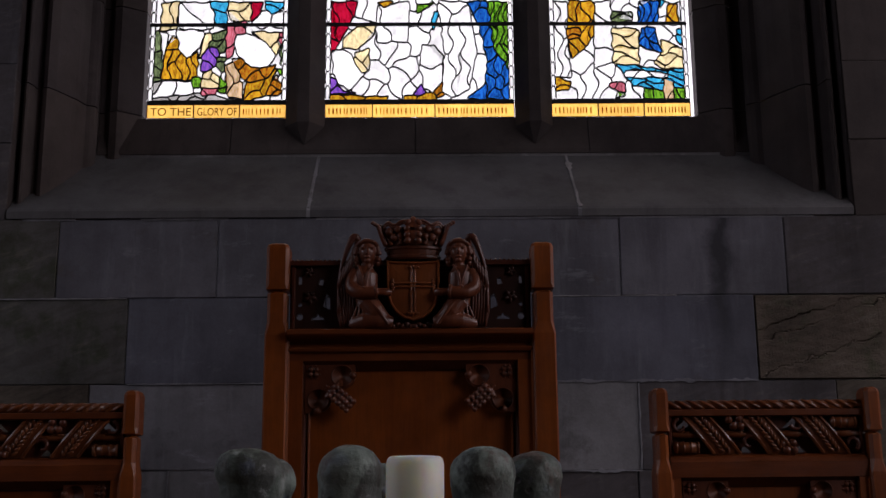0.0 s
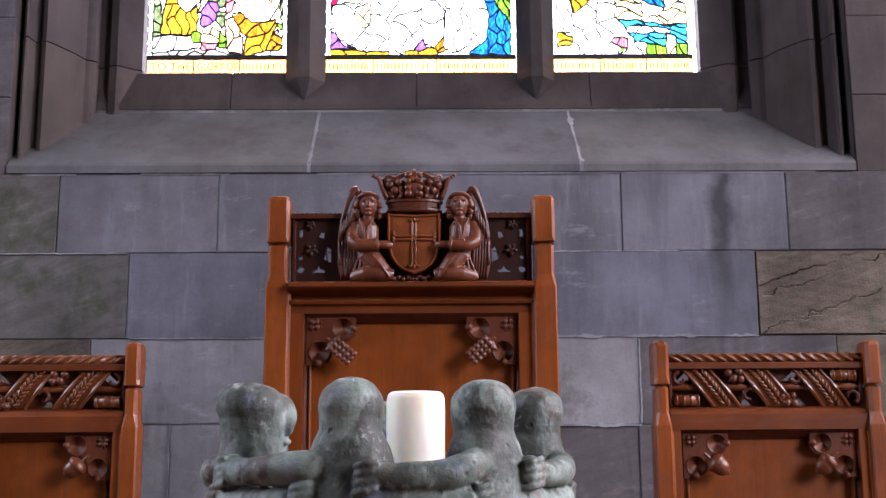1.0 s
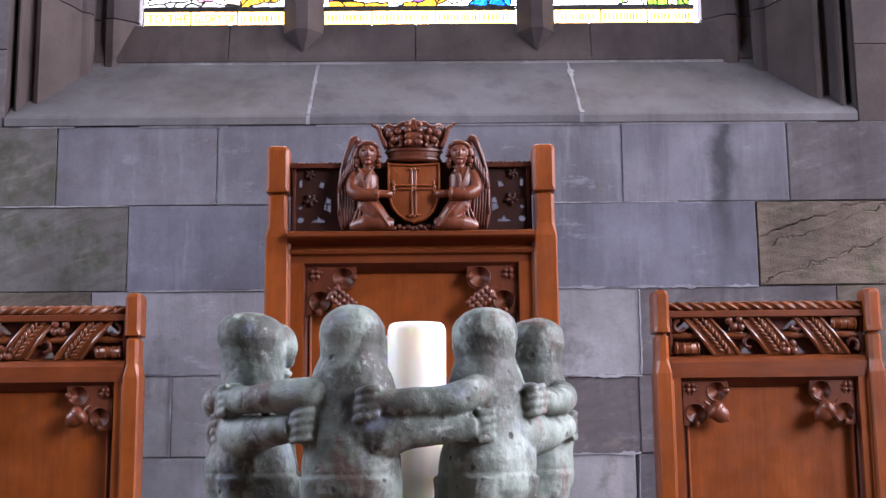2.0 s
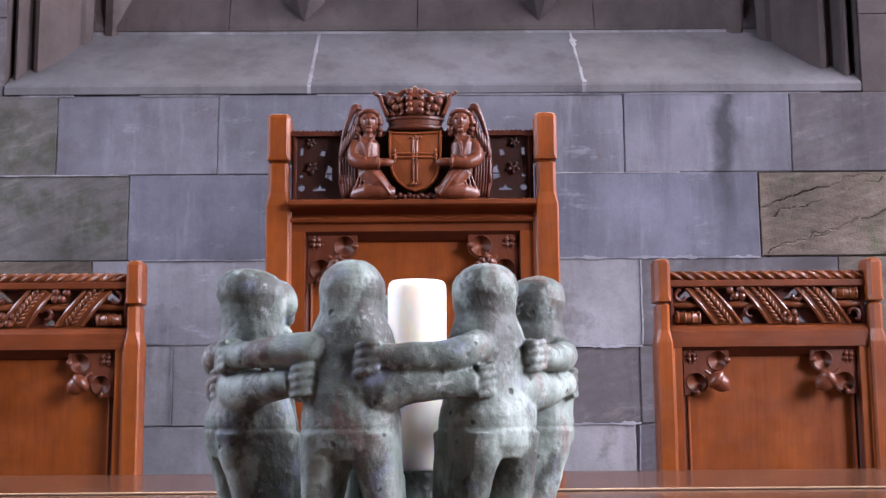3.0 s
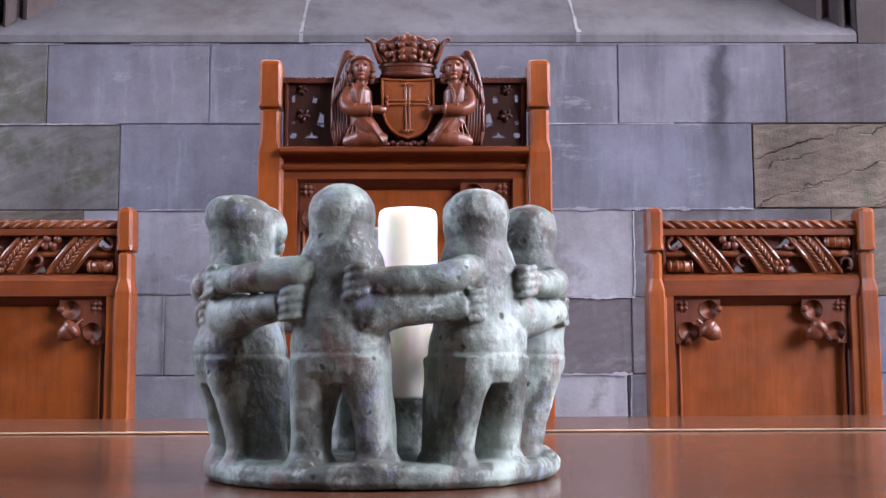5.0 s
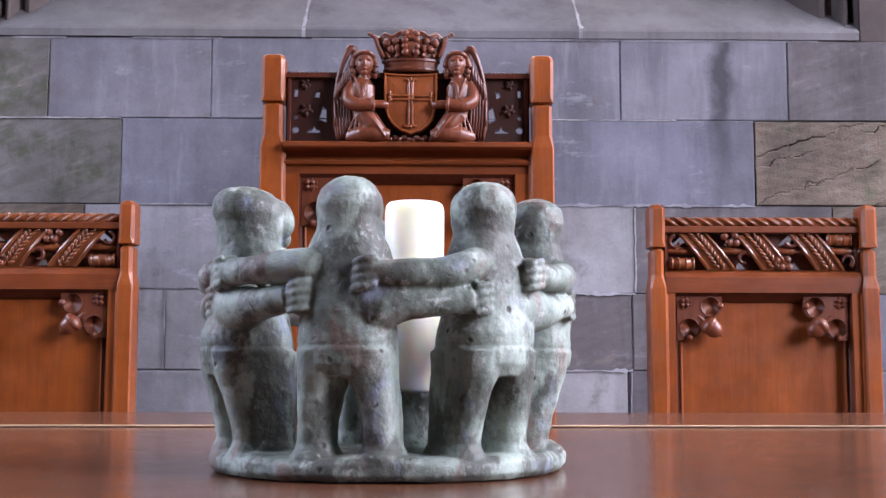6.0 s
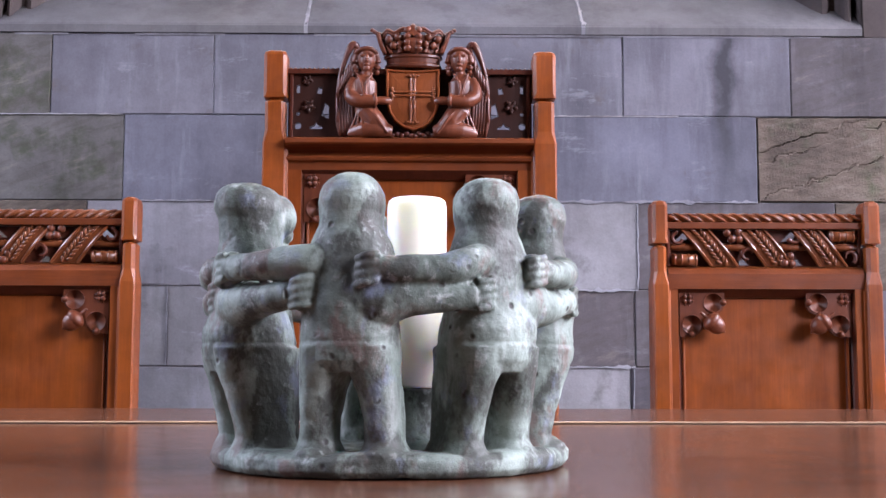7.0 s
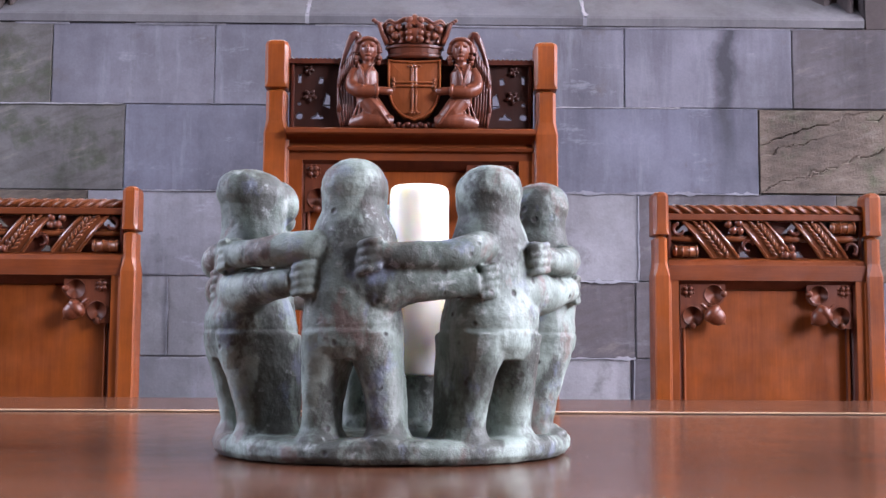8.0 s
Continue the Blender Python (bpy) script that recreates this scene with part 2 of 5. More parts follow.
GLASS = {
    "white": stained("white_glass", (0.88, 0.90, 0.88), 0.12, 0.62),
    "cream": stained("cream_glass", (0.86, 0.72, 0.38), 0.2, 0.45),
    "gold": stained("gold_glass", (0.60, 0.29, 0.014), 0.30, 0.30),
    "amber": stained("amber_glass", (0.44, 0.16, 0.010), 0.30, 0.30),
    "red": stained("ruby_glass", (0.44, 0.006, 0.030), 0.30, 0.30),
    "pink": stained("pink_glass", (0.55, 0.13, 0.17), 0.25, 0.35),
    "blue": stained("blue_glass", (0.006, 0.12, 0.52), 0.35, 0.22),
    "cyan": stained("cyan_glass", (0.02, 0.40, 0.68), 0.25, 0.30),
    "green": stained("green_glass", (0.12, 0.36, 0.020), 0.35, 0.2),
    "olive": stained("olive_glass", (0.12, 0.17, 0.075), 0.30, 0.30),
    "purple": stained("purple_glass", (0.20, 0.075, 0.46), 0.25, 0.40),
    "grey": stained("grey_glass", (0.34, 0.34, 0.32), 0.10, 0.35),
    "tan": stained("tan_glass", (0.72, 0.50, 0.28), 0.30, 0.40),
    "text": stained("inscription_glass", (0.95, 0.52, 0.10), 0.15, 0.8),
}


def glow(name, colour, strength):
    m = bpy.data.materials.new(name)
    m.use_nodes = True
    t = m.node_tree
    t.nodes.remove(t.nodes["Principled BSDF"])
    e = node(t, "ShaderNodeEmission", Strength=strength)
    e.inputs["Color"].default_value = (*colour, 1)
    t.links.new(e.outputs[0], t.nodes["Material Output"].inputs["Surface"])
    return m


M_SKY = glow("bright_sky", (0.95, 0.98, 1.0), 27.0)


# ---- mesh helpers ----
def part(name, bm, mat, parent=None, label="", smooth=False, kind=""):
    me = bpy.data.meshes.new(name)
    bmesh.ops.recalc_face_normals(bm, faces=bm.faces)
    bm.to_mesh(me)
    bm.free()
    me.materials.append(mat)
    if smooth:
        me.polygons.foreach_set("use_smooth", [True] * len(me.polygons))
    ob = new(name, me)
    ob.parent = parent
    return tagged(ob, label, "", "", kind)


def thing(name, where, label, category, group="", kind="", turn=0.0):
    ob = new(name)
    ob.empty_display_size = 0.05
    ob.matrix_basis = pose(*where, 0, 0, turn)
    return tagged(ob, label, category, group, kind)


def box(bm, x0, x1, y0, y1, z0, z1, bevel=0.0):
    m = Matrix.LocRotScale(((x0 + x1) / 2, (y0 + y1) / 2, (z0 + z1) / 2), None, (x1 - x0, y1 - y0, z1 - z0))
    r = bmesh.ops.create_cube(bm, size=1, matrix=m)
    if bevel:
        edges = list({e for v in r["verts"] for e in v.link_edges})
        bmesh.ops.bevel(bm, geom=edges, offset=bevel, segments=2, profile=0.5, affect="EDGES")
    return bm


def ring_loft(bm, rings, cap=True):
    """Joins rings of equally many points."""
    made = [[bm.verts.new(p) for p in ring] for ring in rings]
    n = len(made[0])
    for a, b in zip(made, made[1:]):
        for i in range(n):
            bm.faces.new((a[i], a[(i + 1) % n], b[(i + 1) % n], b[i]))
    if cap:
        bm.faces.new(made[0][::-1])
        bm.faces.new(made[-1])
    return bm


def prism(bm, poly, axis, a, b):
    """A polygon of the other two axes, drawn out along one axis from a to b."""
    def put(u, v, w):
        return {0: (w, u, v), 1: (u, w, v), 2: (u, v, w)}[axis]
    return ring_loft(bm, [[put(u, v, a) for u, v in poly], [put(u, v, b) for u, v in poly]])


def tube(bm, pts, radii, segs=10, flat=(1.0, 1.0), up=(0, 0, 1)):
    """A round bar along points, its thickness given at each."""
    pts = [Vector(p) for p in pts]
    if isinstance(radii, (int, float)):
        radii = [radii] * len(pts)
    if 3 <= len(pts) <= 9:
        fine_pts, fine_r = [], []
        for i in range(len(pts) - 1):
            a, b, c, d = pts[max(i - 1, 0)], pts[i], pts[i + 1], pts[min(i + 2, len(pts) - 1)]
            for f in (0.0, 1 / 3, 2 / 3):
                fine_pts.append(0.5 * (2 * b + (c - a) * f + (2 * a - 5 * b + 4 * c - d) * f * f + (3 * b - a - 3 * c + d) * f ** 3))
                fine_r.append(radii[i] + (radii[i + 1] - radii[i]) * f)
        pts, radii = fine_pts + [pts[-1]], fine_r + [radii[-1]]
    rings = []
    for i, p in enumerate(pts):
        d = (pts[min(i + 1, len(pts) - 1)] - pts[max(i - 1, 0)]).normalized()
        side = d.cross(Vector(up))
        if side.length < 1e-3:
            side = d.cross(Vector((0, 1, 0)))
        side.normalize()
        top = side.cross(d).normalized()
        rings.append([p + radii[i] * (flat[0] * math.cos(2 * math.pi * k / segs) * side + flat[1] * math.sin(2 * math.pi * k / segs) * top) for k in range(segs)])
    return ring_loft(bm, rings)


def ball(bm, c, r, turn=None, segs=14):
    r = (r, r, r) if isinstance(r, (int, float)) else r
    m = Matrix.LocRotScale(c, Euler([radians(a) for a in turn]) if turn else None, r)
    bmesh.ops.create_uvsphere(bm, u_segments=segs, v_segments=max(6, segs // 2 + 1), radius=1, matrix=m)
    return bm


def arc(c, r, a0, a1, n, plane="xz", rz=None):
    out = []
    for i in range(n + 1):
        a = radians(a0 + (a1 - a0) * i / n)
        u, v = r * math.cos(a), (rz or r) * math.sin(a)
        out.append((c[0] + u, c[1], c[2] + v) if plane == "xz" else (c[0] + u, c[1] + v, c[2]))
    return out


def flat_shape(outline, holes, depth, bevel=0.0):
    """A bmesh of a flat shape in x and z, with holes, of that depth in y, by a filled curve."""
    cu = bpy.data.curves.new("shape", "CURVE")
    cu.dimensions, cu.fill_mode, cu.extrude, cu.bevel_depth = "2D", "BOTH", depth / 2, bevel
    for poly in (outline, *holes):
        sp = cu.splines.new("POLY")
        sp.points.add(len(poly) - 1)
        for p, (x, z) in zip(sp.points, poly):
            p.co = (x, z, 0, 1)
        sp.use_cyclic_u = True
    ob = bpy.data.objects.new("shape", cu)
    me = bpy.data.meshes.new_from_object(ob)
    bm = bmesh.new()
    bm.from_mesh(me)
    bmesh.ops.transform(bm, matrix=pose(0, 0, 0, 90), verts=bm.verts)
    bpy.data.objects.remove(ob)
    bpy.data.meshes.remove(me)
    return bm


def sculpted(ob, voxel, smooth=4, lump=0.0, size=0.05):
    """Melts the overlapping forms of a carved or modelled thing into one skin."""
    r = ob.modifiers.new("melt", "REMESH")
    r.mode, r.voxel_size, r.use_smooth_shade = "VOXEL", voxel, True
    s = ob.modifiers.new("worn", "SMOOTH")
    s.factor, s.iterations = 0.5, smooth
    if lump:
        tex = bpy.data.textures.new("lumps", "CLOUDS")
        tex.noise_scale, tex.noise_depth = size, 3
        d = ob.modifiers.new("lumps", "DISPLACE")
        d.texture, d.strength, d.mid_level = tex, lump, 0.5
    return ob


# ---- the room ----
FACE = 3.55          # front of the east wall
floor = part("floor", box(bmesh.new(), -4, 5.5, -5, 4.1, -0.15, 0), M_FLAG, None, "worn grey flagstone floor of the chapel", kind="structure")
ceiling = part("ceiling", box(bmesh.new(), -4.3, 5.8, -5.3, 4.3, 6.0, 6.2), M_DARKROOM, None, "plain dark ceiling, added unseen to close the chapel", kind="structure")


# added out of view: closes the room and keeps its fill light low
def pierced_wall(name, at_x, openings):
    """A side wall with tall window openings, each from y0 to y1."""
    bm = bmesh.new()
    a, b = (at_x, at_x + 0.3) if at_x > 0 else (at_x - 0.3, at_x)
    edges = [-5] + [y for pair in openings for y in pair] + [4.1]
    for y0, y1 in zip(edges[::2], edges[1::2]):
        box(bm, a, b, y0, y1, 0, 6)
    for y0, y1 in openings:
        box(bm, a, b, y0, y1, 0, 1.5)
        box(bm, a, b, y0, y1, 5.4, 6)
    return part(name, bm, M_DARKROOM, None, "dark unseen side wall with tall window openings", kind="structure")


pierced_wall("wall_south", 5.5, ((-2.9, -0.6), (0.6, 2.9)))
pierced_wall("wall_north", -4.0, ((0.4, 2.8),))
part("wall_west", box(bmesh.new(), -4.3, 5.8, -5.3, -5, 0, 6), M_DARKROOM, None, "dark unseen end wall, added to close the room", kind="structure")

# the east wall: a mortar core with an opening, and dressed blocks before it
bm = bmesh.new()
box(bm, -4.3, -1.316, FACE + 0.007, 3.97, 0, 6)
box(bm, 1.386, 5.8, FACE + 0.007, 3.97, 0, 6)
box(bm, -1.316, 1.386, FACE + 0.007, 3.97, 0, 1.874)
box(bm, -1.316, 1.386, FACE + 0.007, 3.97, 4.3, 6)
wall_east = part("wall_east", bm, M_DARKJOINT, None, "coursed grey sandstone wall with lime-mortared joints", kind="structure")

# sky outside the tall window
backdrop = part("backdrop", box(bmesh.new(), -4, 4, 5.4, 5.42, 0.5, 6.5), M_SKY, None, "bright overcast sky outside the window", kind="structure")

# ---- the window ----
sill = thing("window_sill", (0, 0, 0), "steeply sloping grey sandstone sill below the stained glass window", "window sill", kind="structure")
SILL = [(3.543, 1.8772), (3.541, 1.900), (3.547, 1.909), (3.88, 2.187), (3.96, 2.187), (3.96, 1.876)]
for x0, x1 in ((-1.310, -0.364), (-0.352, 0.500), (0.512, 1.380)):
    bm = prism(bmesh.new(), SILL, 0, x0, x1)
    part("sill_stone", bm, M_SILL, sill)
MORT = [(y + 0.001, z - 0.001) for y, z in SILL[:5]] + [(3.96, 1.8772)]
for k, (x0, x1) in enumerate(((-0.364, -0.352), (0.500, 0.512))):
    joint = part("sill_joint", prism(bmesh.new(), MORT, 0, x0, x1), M_OLDLIME, sill, "crumbling pale mortar joint")
    rng = random.Random(50 + k)
    bm = bmesh.new()
    rings = []
    for i in range(41):
        f = i / 40
        y, z = 3.547 + (3.878 - 3.547) * f, 1.909 + (2.186 - 1.909) * f
        heavy = max(0.0, math.sin(f * 7 + 2 * k) * math.sin(f * 17 + k))
        a = x0 + 0.003 - rng.random() ** 2 * 0.014 * heavy
        b = x1 - 0.003 + rng.random() ** 2 * 0.016 * heavy
        rings.append([(a, y - 0.0010, z + 0.0010), (b, y - 0.0010, z + 0.0010), (b, y + 0.006, z - 0.006), (a, y + 0.006, z - 0.006)])
    part("lime_crust", ring_loft(bm, rings), M_MORTAR, joint)
# thin uneven bed of mortar under the sill
bm = bmesh.new()
rng = random.Random(4)
x = -1.26
while x < 1.25:
    w = rng.uniform(0.05, 0.22)
    if rng.random() < 0.75:
        box(bm, x, x + w, FACE - 0.001 - rng.uniform(0, 0.002), FACE + 0.02, 1.870, 1.8768)
    x += w
part("mortar_bed", bm, M_OLDLIME, sill, "ragged pale mortar bed")

SUB = [(3.866, 2.189), (3.866, 2.205), (3.902, 2.333), (3.96, 2.333), (3.96, 2.189)]
subsill = thing("window_footing", (0, 0, 0), "dark chamfered sandstone course under the leaded lights", "window sill", kind="structure")
for x0, x1 in ((-1.13, -0.67), (-0.667, -0.022), (-0.019, 0.588), (0.591, 1.15)):
    part("footing_stone", prism(bmesh.new(), SUB, 0, x0, x1), M_JAMB, subsill)

part("footing_core", prism(bmesh.new(), [(y + 0.004, z) for y, z in SUB[:3]] + [(3.958, 2.332), (3.958, 2.12), (3.87, 2.12)], 0, -1.14, 1.16), M_DARKJOINT, subsill)
JAMB = [(1.348, 3.553), (1.346, 3.625), (1.334, 3.625), (1.332, 3.590), (1.326, 3.580), (1.318, 3.577), (1.311, 3.583), (1.308, 3.600), (1.300, 3.640), (1.288, 3.642), (1.274, 3.626), (1.258, 3.622),
        (1.235, 3.652), (1.185, 3.745), (1.166, 3.800), (1.150, 3.806), (1.136, 3.815), (1.130, 3.832),
        (1.134, 3.845), (1.140, 3.850), (1.140, 3.885), (1.108, 3.885), (1.090, 3.862), (1.060, 3.858), (0.985, 3.912), (0.985, 3.97), (1.348, 3.97)]
for name, s, off, wide in (("window_jamb_left", -1, -0.006, 0.86), ("window_jamb_right", 1, 0.004, 1.105)):
    jamb = thing(name, (off, 0, 0), "moulded brown-grey sandstone window jamb, splayed and worn", "window jamb", kind="structure")
    for z0, z1 in ((1.878, 2.345), (2.349, 2.74), (2.744, 3.2), (3.204, 3.75), (3.754, 4.3)):
        part("jamb_stone", prism(bmesh.new(), [(s * (a if a < 1.06 else 1.06 + (a - 1.06) * wide), b) for a, b in JAMB], 2, z0, z1), M_JAMB, jamb)
for i, (cx, half) in enumerate(((-0.412, 0.070), (0.400, 0.067))):
    rings = []
    for z, k, y in ((2.222, 0.08, 3.872), (2.285, 0.95, 3.838), (2.296, 1.05, 3.832), (2.335, 0.98, 3.838), (4.3, 1.0, 3.838)):
        rings.append([(cx - half * k, 3.915, z), (cx - half * k, 3.898, z), (cx - 0.3 * half * k, y, z), (cx + 0.3 * half * k, y, z),
                      (cx + half * k, 3.898, z), (cx + half * k, 3.915, z), (cx + 0.6 * half * k, 3.965, z), (cx - 0.6 * half * k, 3.965, z)])
    tagged(part("mullion", ring_loft(bmesh.new(), rings), M_JAMB, None, "chamfered brown sandstone mullion with a pointed stop", kind="structure"), category="mullion")
part("window_head", box(bmesh.new(), -1.345, 1.345, 3.60, 3.96, 4.3, 4.6), M_JAMB, None, "plain sandstone head of the window", kind="structure")


# stained glass: patches of colour, cut into curving pieces by lead
def shape(colour, pieces, stretch, *corners):
    """A patch of one colour. pieces: how many panes it is cut into; stretch: their length upright over their width."""
    return colour, pieces, stretch, corners


LEFT_U, MID_U, RIGHT_U = (141, 669, 520), (127, 905, 500), (118, 687, 510)
LEFT = [
    shape("gold", 6, 5.0, (200, 250), (275, 250), (310, 300), (368, 262), (368, 410), (180, 410)),
    shape("gold", 1, 1.0, (238, 165), (262, 210), (270, 250), (200, 250)),
    shape("white", 1, 1.0, (250, 150), (400, 150), (380, 240), (310, 300), (270, 250)),
    shape("cream", 2, 3.0, (170, 0), (260, 0), (250, 150), (165, 150)),
    shape("white", 2, 1.0, (260, 0), (420, 0), (450, 80), (440, 145), (260, 145)),
    shape("olive", 4, 0.8, (120, 150), (165, 150), (188, 330), (180, 425), (120, 425)),
    shape("white", 1, 2.0, (165, 150), (215, 165), (200, 250), (186, 330)),
    shape("white", 2, 1.5, (188, 415), (350, 415), (350, 500), (230, 505), (140, 500)),
    shape("cream", 1, 2.0, (400, 168), (442, 160), (420, 240), (372, 310)),
    shape("purple", 3, 1.4, (390, 290), (430, 232), (475, 240), (485, 330), (430, 360), (382, 372)),
    shape("olive", 3, 0.6, (442, 165), (512, 150), (512, 270), (480, 270), (430, 225)),
    shape("cyan", 2, 1.0, (420, 0), (515, 0), (515, 140), (455, 130), (450, 80)),
    shape("red", 1, 1.0, (640, 0), (700, 0), (690, 60), (640, 112)),
    shape("cream", 3, 0.8, (515, 0), (640, 0), (640, 105), (530, 105)),
    shape("pink", 4, 1.0, (515, 115), (615, 108), (615, 170), (560, 182), (550, 290), (515, 310)),
    shape("cyan", 2, 0.8, (700, 0), (820, 0), (800, 40), (745, 70)),
    shape("white", 1, 1.0, (650, 50), (745, 40), (745, 120), (700, 150), (640, 120)),
    shape("white", 1, 1.0, (750, 60), (830, 40), (830, 140), (740, 130)),
    shape("white", 1, 1.0, (560, 180), (620, 163), (720, 215), (780, 280), (740, 340), (640, 360), (565, 260)),
    shape("cream", 2, 1.5, (640, 152), (785, 168), (790, 285), (700, 200)),
    shape("green", 1, 1.0, (780, 350), (830, 350), (822, 400), (790, 390)),
    shape("olive", 2, 1.0, (798, 225), (835, 225), (830, 345), (798, 330)),
    shape("pink", 2, 1.0, (785, 165), (835, 165), (835, 225), (798, 225)),
]
LEFT_LOW = [
    shape("cream", 3, 1.5, (395, 382), (435, 356), (492, 390), (482, 452), (390, 452)),
    shape("pink", 2, 1.0, (388, 452), (482, 452), (462, 492), (392, 492)),
    shape("green", 1, 1.0, (338, 398), (392, 398), (392, 452), (345, 452)),
    shape("green", 2, 1.0, (488, 380), (522, 430), (526, 475), (480, 475)),
    shape("olive", 2, 1.0, (470, 290), (512, 300), (512, 370), (490, 380), (465, 350)),
    shape("amber", 4, 0.8, (540, 300), (600, 298), (640, 352), (740, 345), (785, 325), (740, 400), (640, 430), (600, 405)),
    shape("tan", 3, 4.0, (508, 330), (560, 318), (600, 420), (612, 510), (530, 500)),
    shape("gold", 3, 1.5, (620, 430), (785, 345), (722, 500), (615, 520)),
    shape("amber", 4, 0.7, (780, 385), (822, 450), (800, 490), (705, 500)),
    shape("grey", 8, 0.5, (120, 425), (190, 420), (140, 505), (380, 480), (540, 510), (640, 525), (120, 525)),
]
MID = [
    shape("red", 4, 3.0, (110, 0), (265, 0), (240, 90), (150, 250), (110, 260)),
    shape("purple", 2, 0.7, (110, 380), (160, 405), (190, 450), (275, 465), (110, 472)),
    shape("purple", 1, 1.0, (545, 472), (590, 415), (608, 472)),
    shape("gold", 3, 0.5, (110, 472), (420, 480), (420, 505), (110, 505)),
    shape("gold", 2, 0.5, (500, 476), (660, 470), (660, 505), (500, 505)),
    shape("amber", 2, 1.0, (645, 462), (692, 412), (702, 480), (660, 492)),
    shape("blue", 14, 1.6, (828, 0), (925, 0), (945, 120), (955, 240), (1050, 370), (1050, 505), (815, 492), (908, 425), (922, 300), (888, 150)),
    shape("green", 8, 7.0, (915, 0), (1050, 0), (1050, 372), (958, 250), (945, 110)),
    shape("cyan", 1, 2.0, (655, 50), (682, 50), (652, 155), (640, 110)),
    shape("cream", 2, 1.0, (188, 190), (260, 130), (352, 108), (352, 170), (262, 246), (190, 232)),
    shape("cream", 3, 1.5, (245, 260), (322, 240), (328, 350), (282, 372), (250, 310)),
    shape("gold", 1, 1.0, (362, 0), (452, 0), (400, 32)),
    shape("green", 2, 1.0, (560, 20), (662, 0), (640, 22), (570, 62)),
    shape("white", 5, 5.0, (690, 120), (850, 120), (872, 250), (832, 450), (742, 490), (690, 462), (705, 280)),
    shape("white", 2, 1.5, (590, 215), (660, 225), (700, 280), (690, 420), (650, 470), (600, 440), (580, 330)),
    shape("white", 3, 0.8, (670, 0), (830, 0), (850, 120), (690, 120)),
    shape("white", 2, 1.6, (360, 20), (530, 0), (520, 210), (360, 210)),
    shape("white", 1, 1.0, (130, 260), (200, 240), (250, 300), (300, 370), (230, 450), (150, 400)),
]
RIGHT = [
    shape("amber", 2, 0.4, (182, 148), (262, 143), (262, 192), (190, 205)),
    shape("gold", 8, 2.5, (200, 0), (342, 0), (332, 180), (290, 240), (208, 304), (190, 200)),
    shape("blue", 5, 4.0, (578, 0), (692, 0), (680, 122), (572, 122)),
    shape("cyan", 1, 1.0, (692, 0), (722, 0), (700, 40)),
    shape("blue", 5, 1.5, (590, 140), (666, 140), (672, 220), (705, 272), (610, 262), (568, 230)),
    shape("tan", 2, 3.0, (694, 405), (746, 405), (742, 512), (694, 512)),
    shape("green", 2, 1.0, (590, 452), (694, 468), (694, 512), (585, 512)),
    shape("green", 2, 1.0, (742, 455), (820, 455), (820, 512), (742, 512)),
    shape("white", 4, 0.25, (485, 366), (640, 362), (720, 385), (720, 402), (540, 402), (490, 392)),
    shape("cyan", 12, 0.3, (428, 332), (560, 332), (700, 368), (820, 345), (820, 455), (694, 466), (530, 445), (488, 385)),
    shape("cream", 6, 0.35, (428, 145), (572, 145), (572, 332), (428, 332)),
    shape("cream", 5, 0.45, (690, 200), (790, 250), (820, 270), (820, 345), (700, 360), (640, 330), (690, 272)),
    shape("olive", 2, 0.5, (428, 58), (546, 58), (546, 106), (428, 112)),
    shape("cyan", 2, 2.0, (772, 148), (820, 148), (820, 262), (780, 222)),
    shape("gold", 2, 0.5, (110, 400), (202, 420), (192, 462), (110, 472)),
    shape("pink", 2, 0.8, (400, 432), (472, 418), (502, 472), (440, 472)),
    shape("green", 1, 0.5, (440, 474), (492, 474), (482, 502), (435, 502)),
    shape("gold", 3, 1.5, (735, 20), (790, 20), (790, 125), (720, 125)),
    shape("white", 5, 6.0, (110, 0), (195, 0), (190, 200), (208, 400), (110, 400)),
    shape("white", 3, 1.2, (345, 0), (428, 0), (432, 320), (330, 350), (330, 180)),
]
STEP = 0.0026


def inside(poly, x, y):
    n, hit = len(poly), np.zeros(x.shape, bool)
    for i in range(n):
        (ax, ay), (bx, by) = poly[i], poly[(i + 1) % n]
        if ay == by:
            continue
        hit ^= ((ay > y) != (by > y)) & (x < (bx - ax) * (y - ay) / (by - ay) + ax)
    return hit


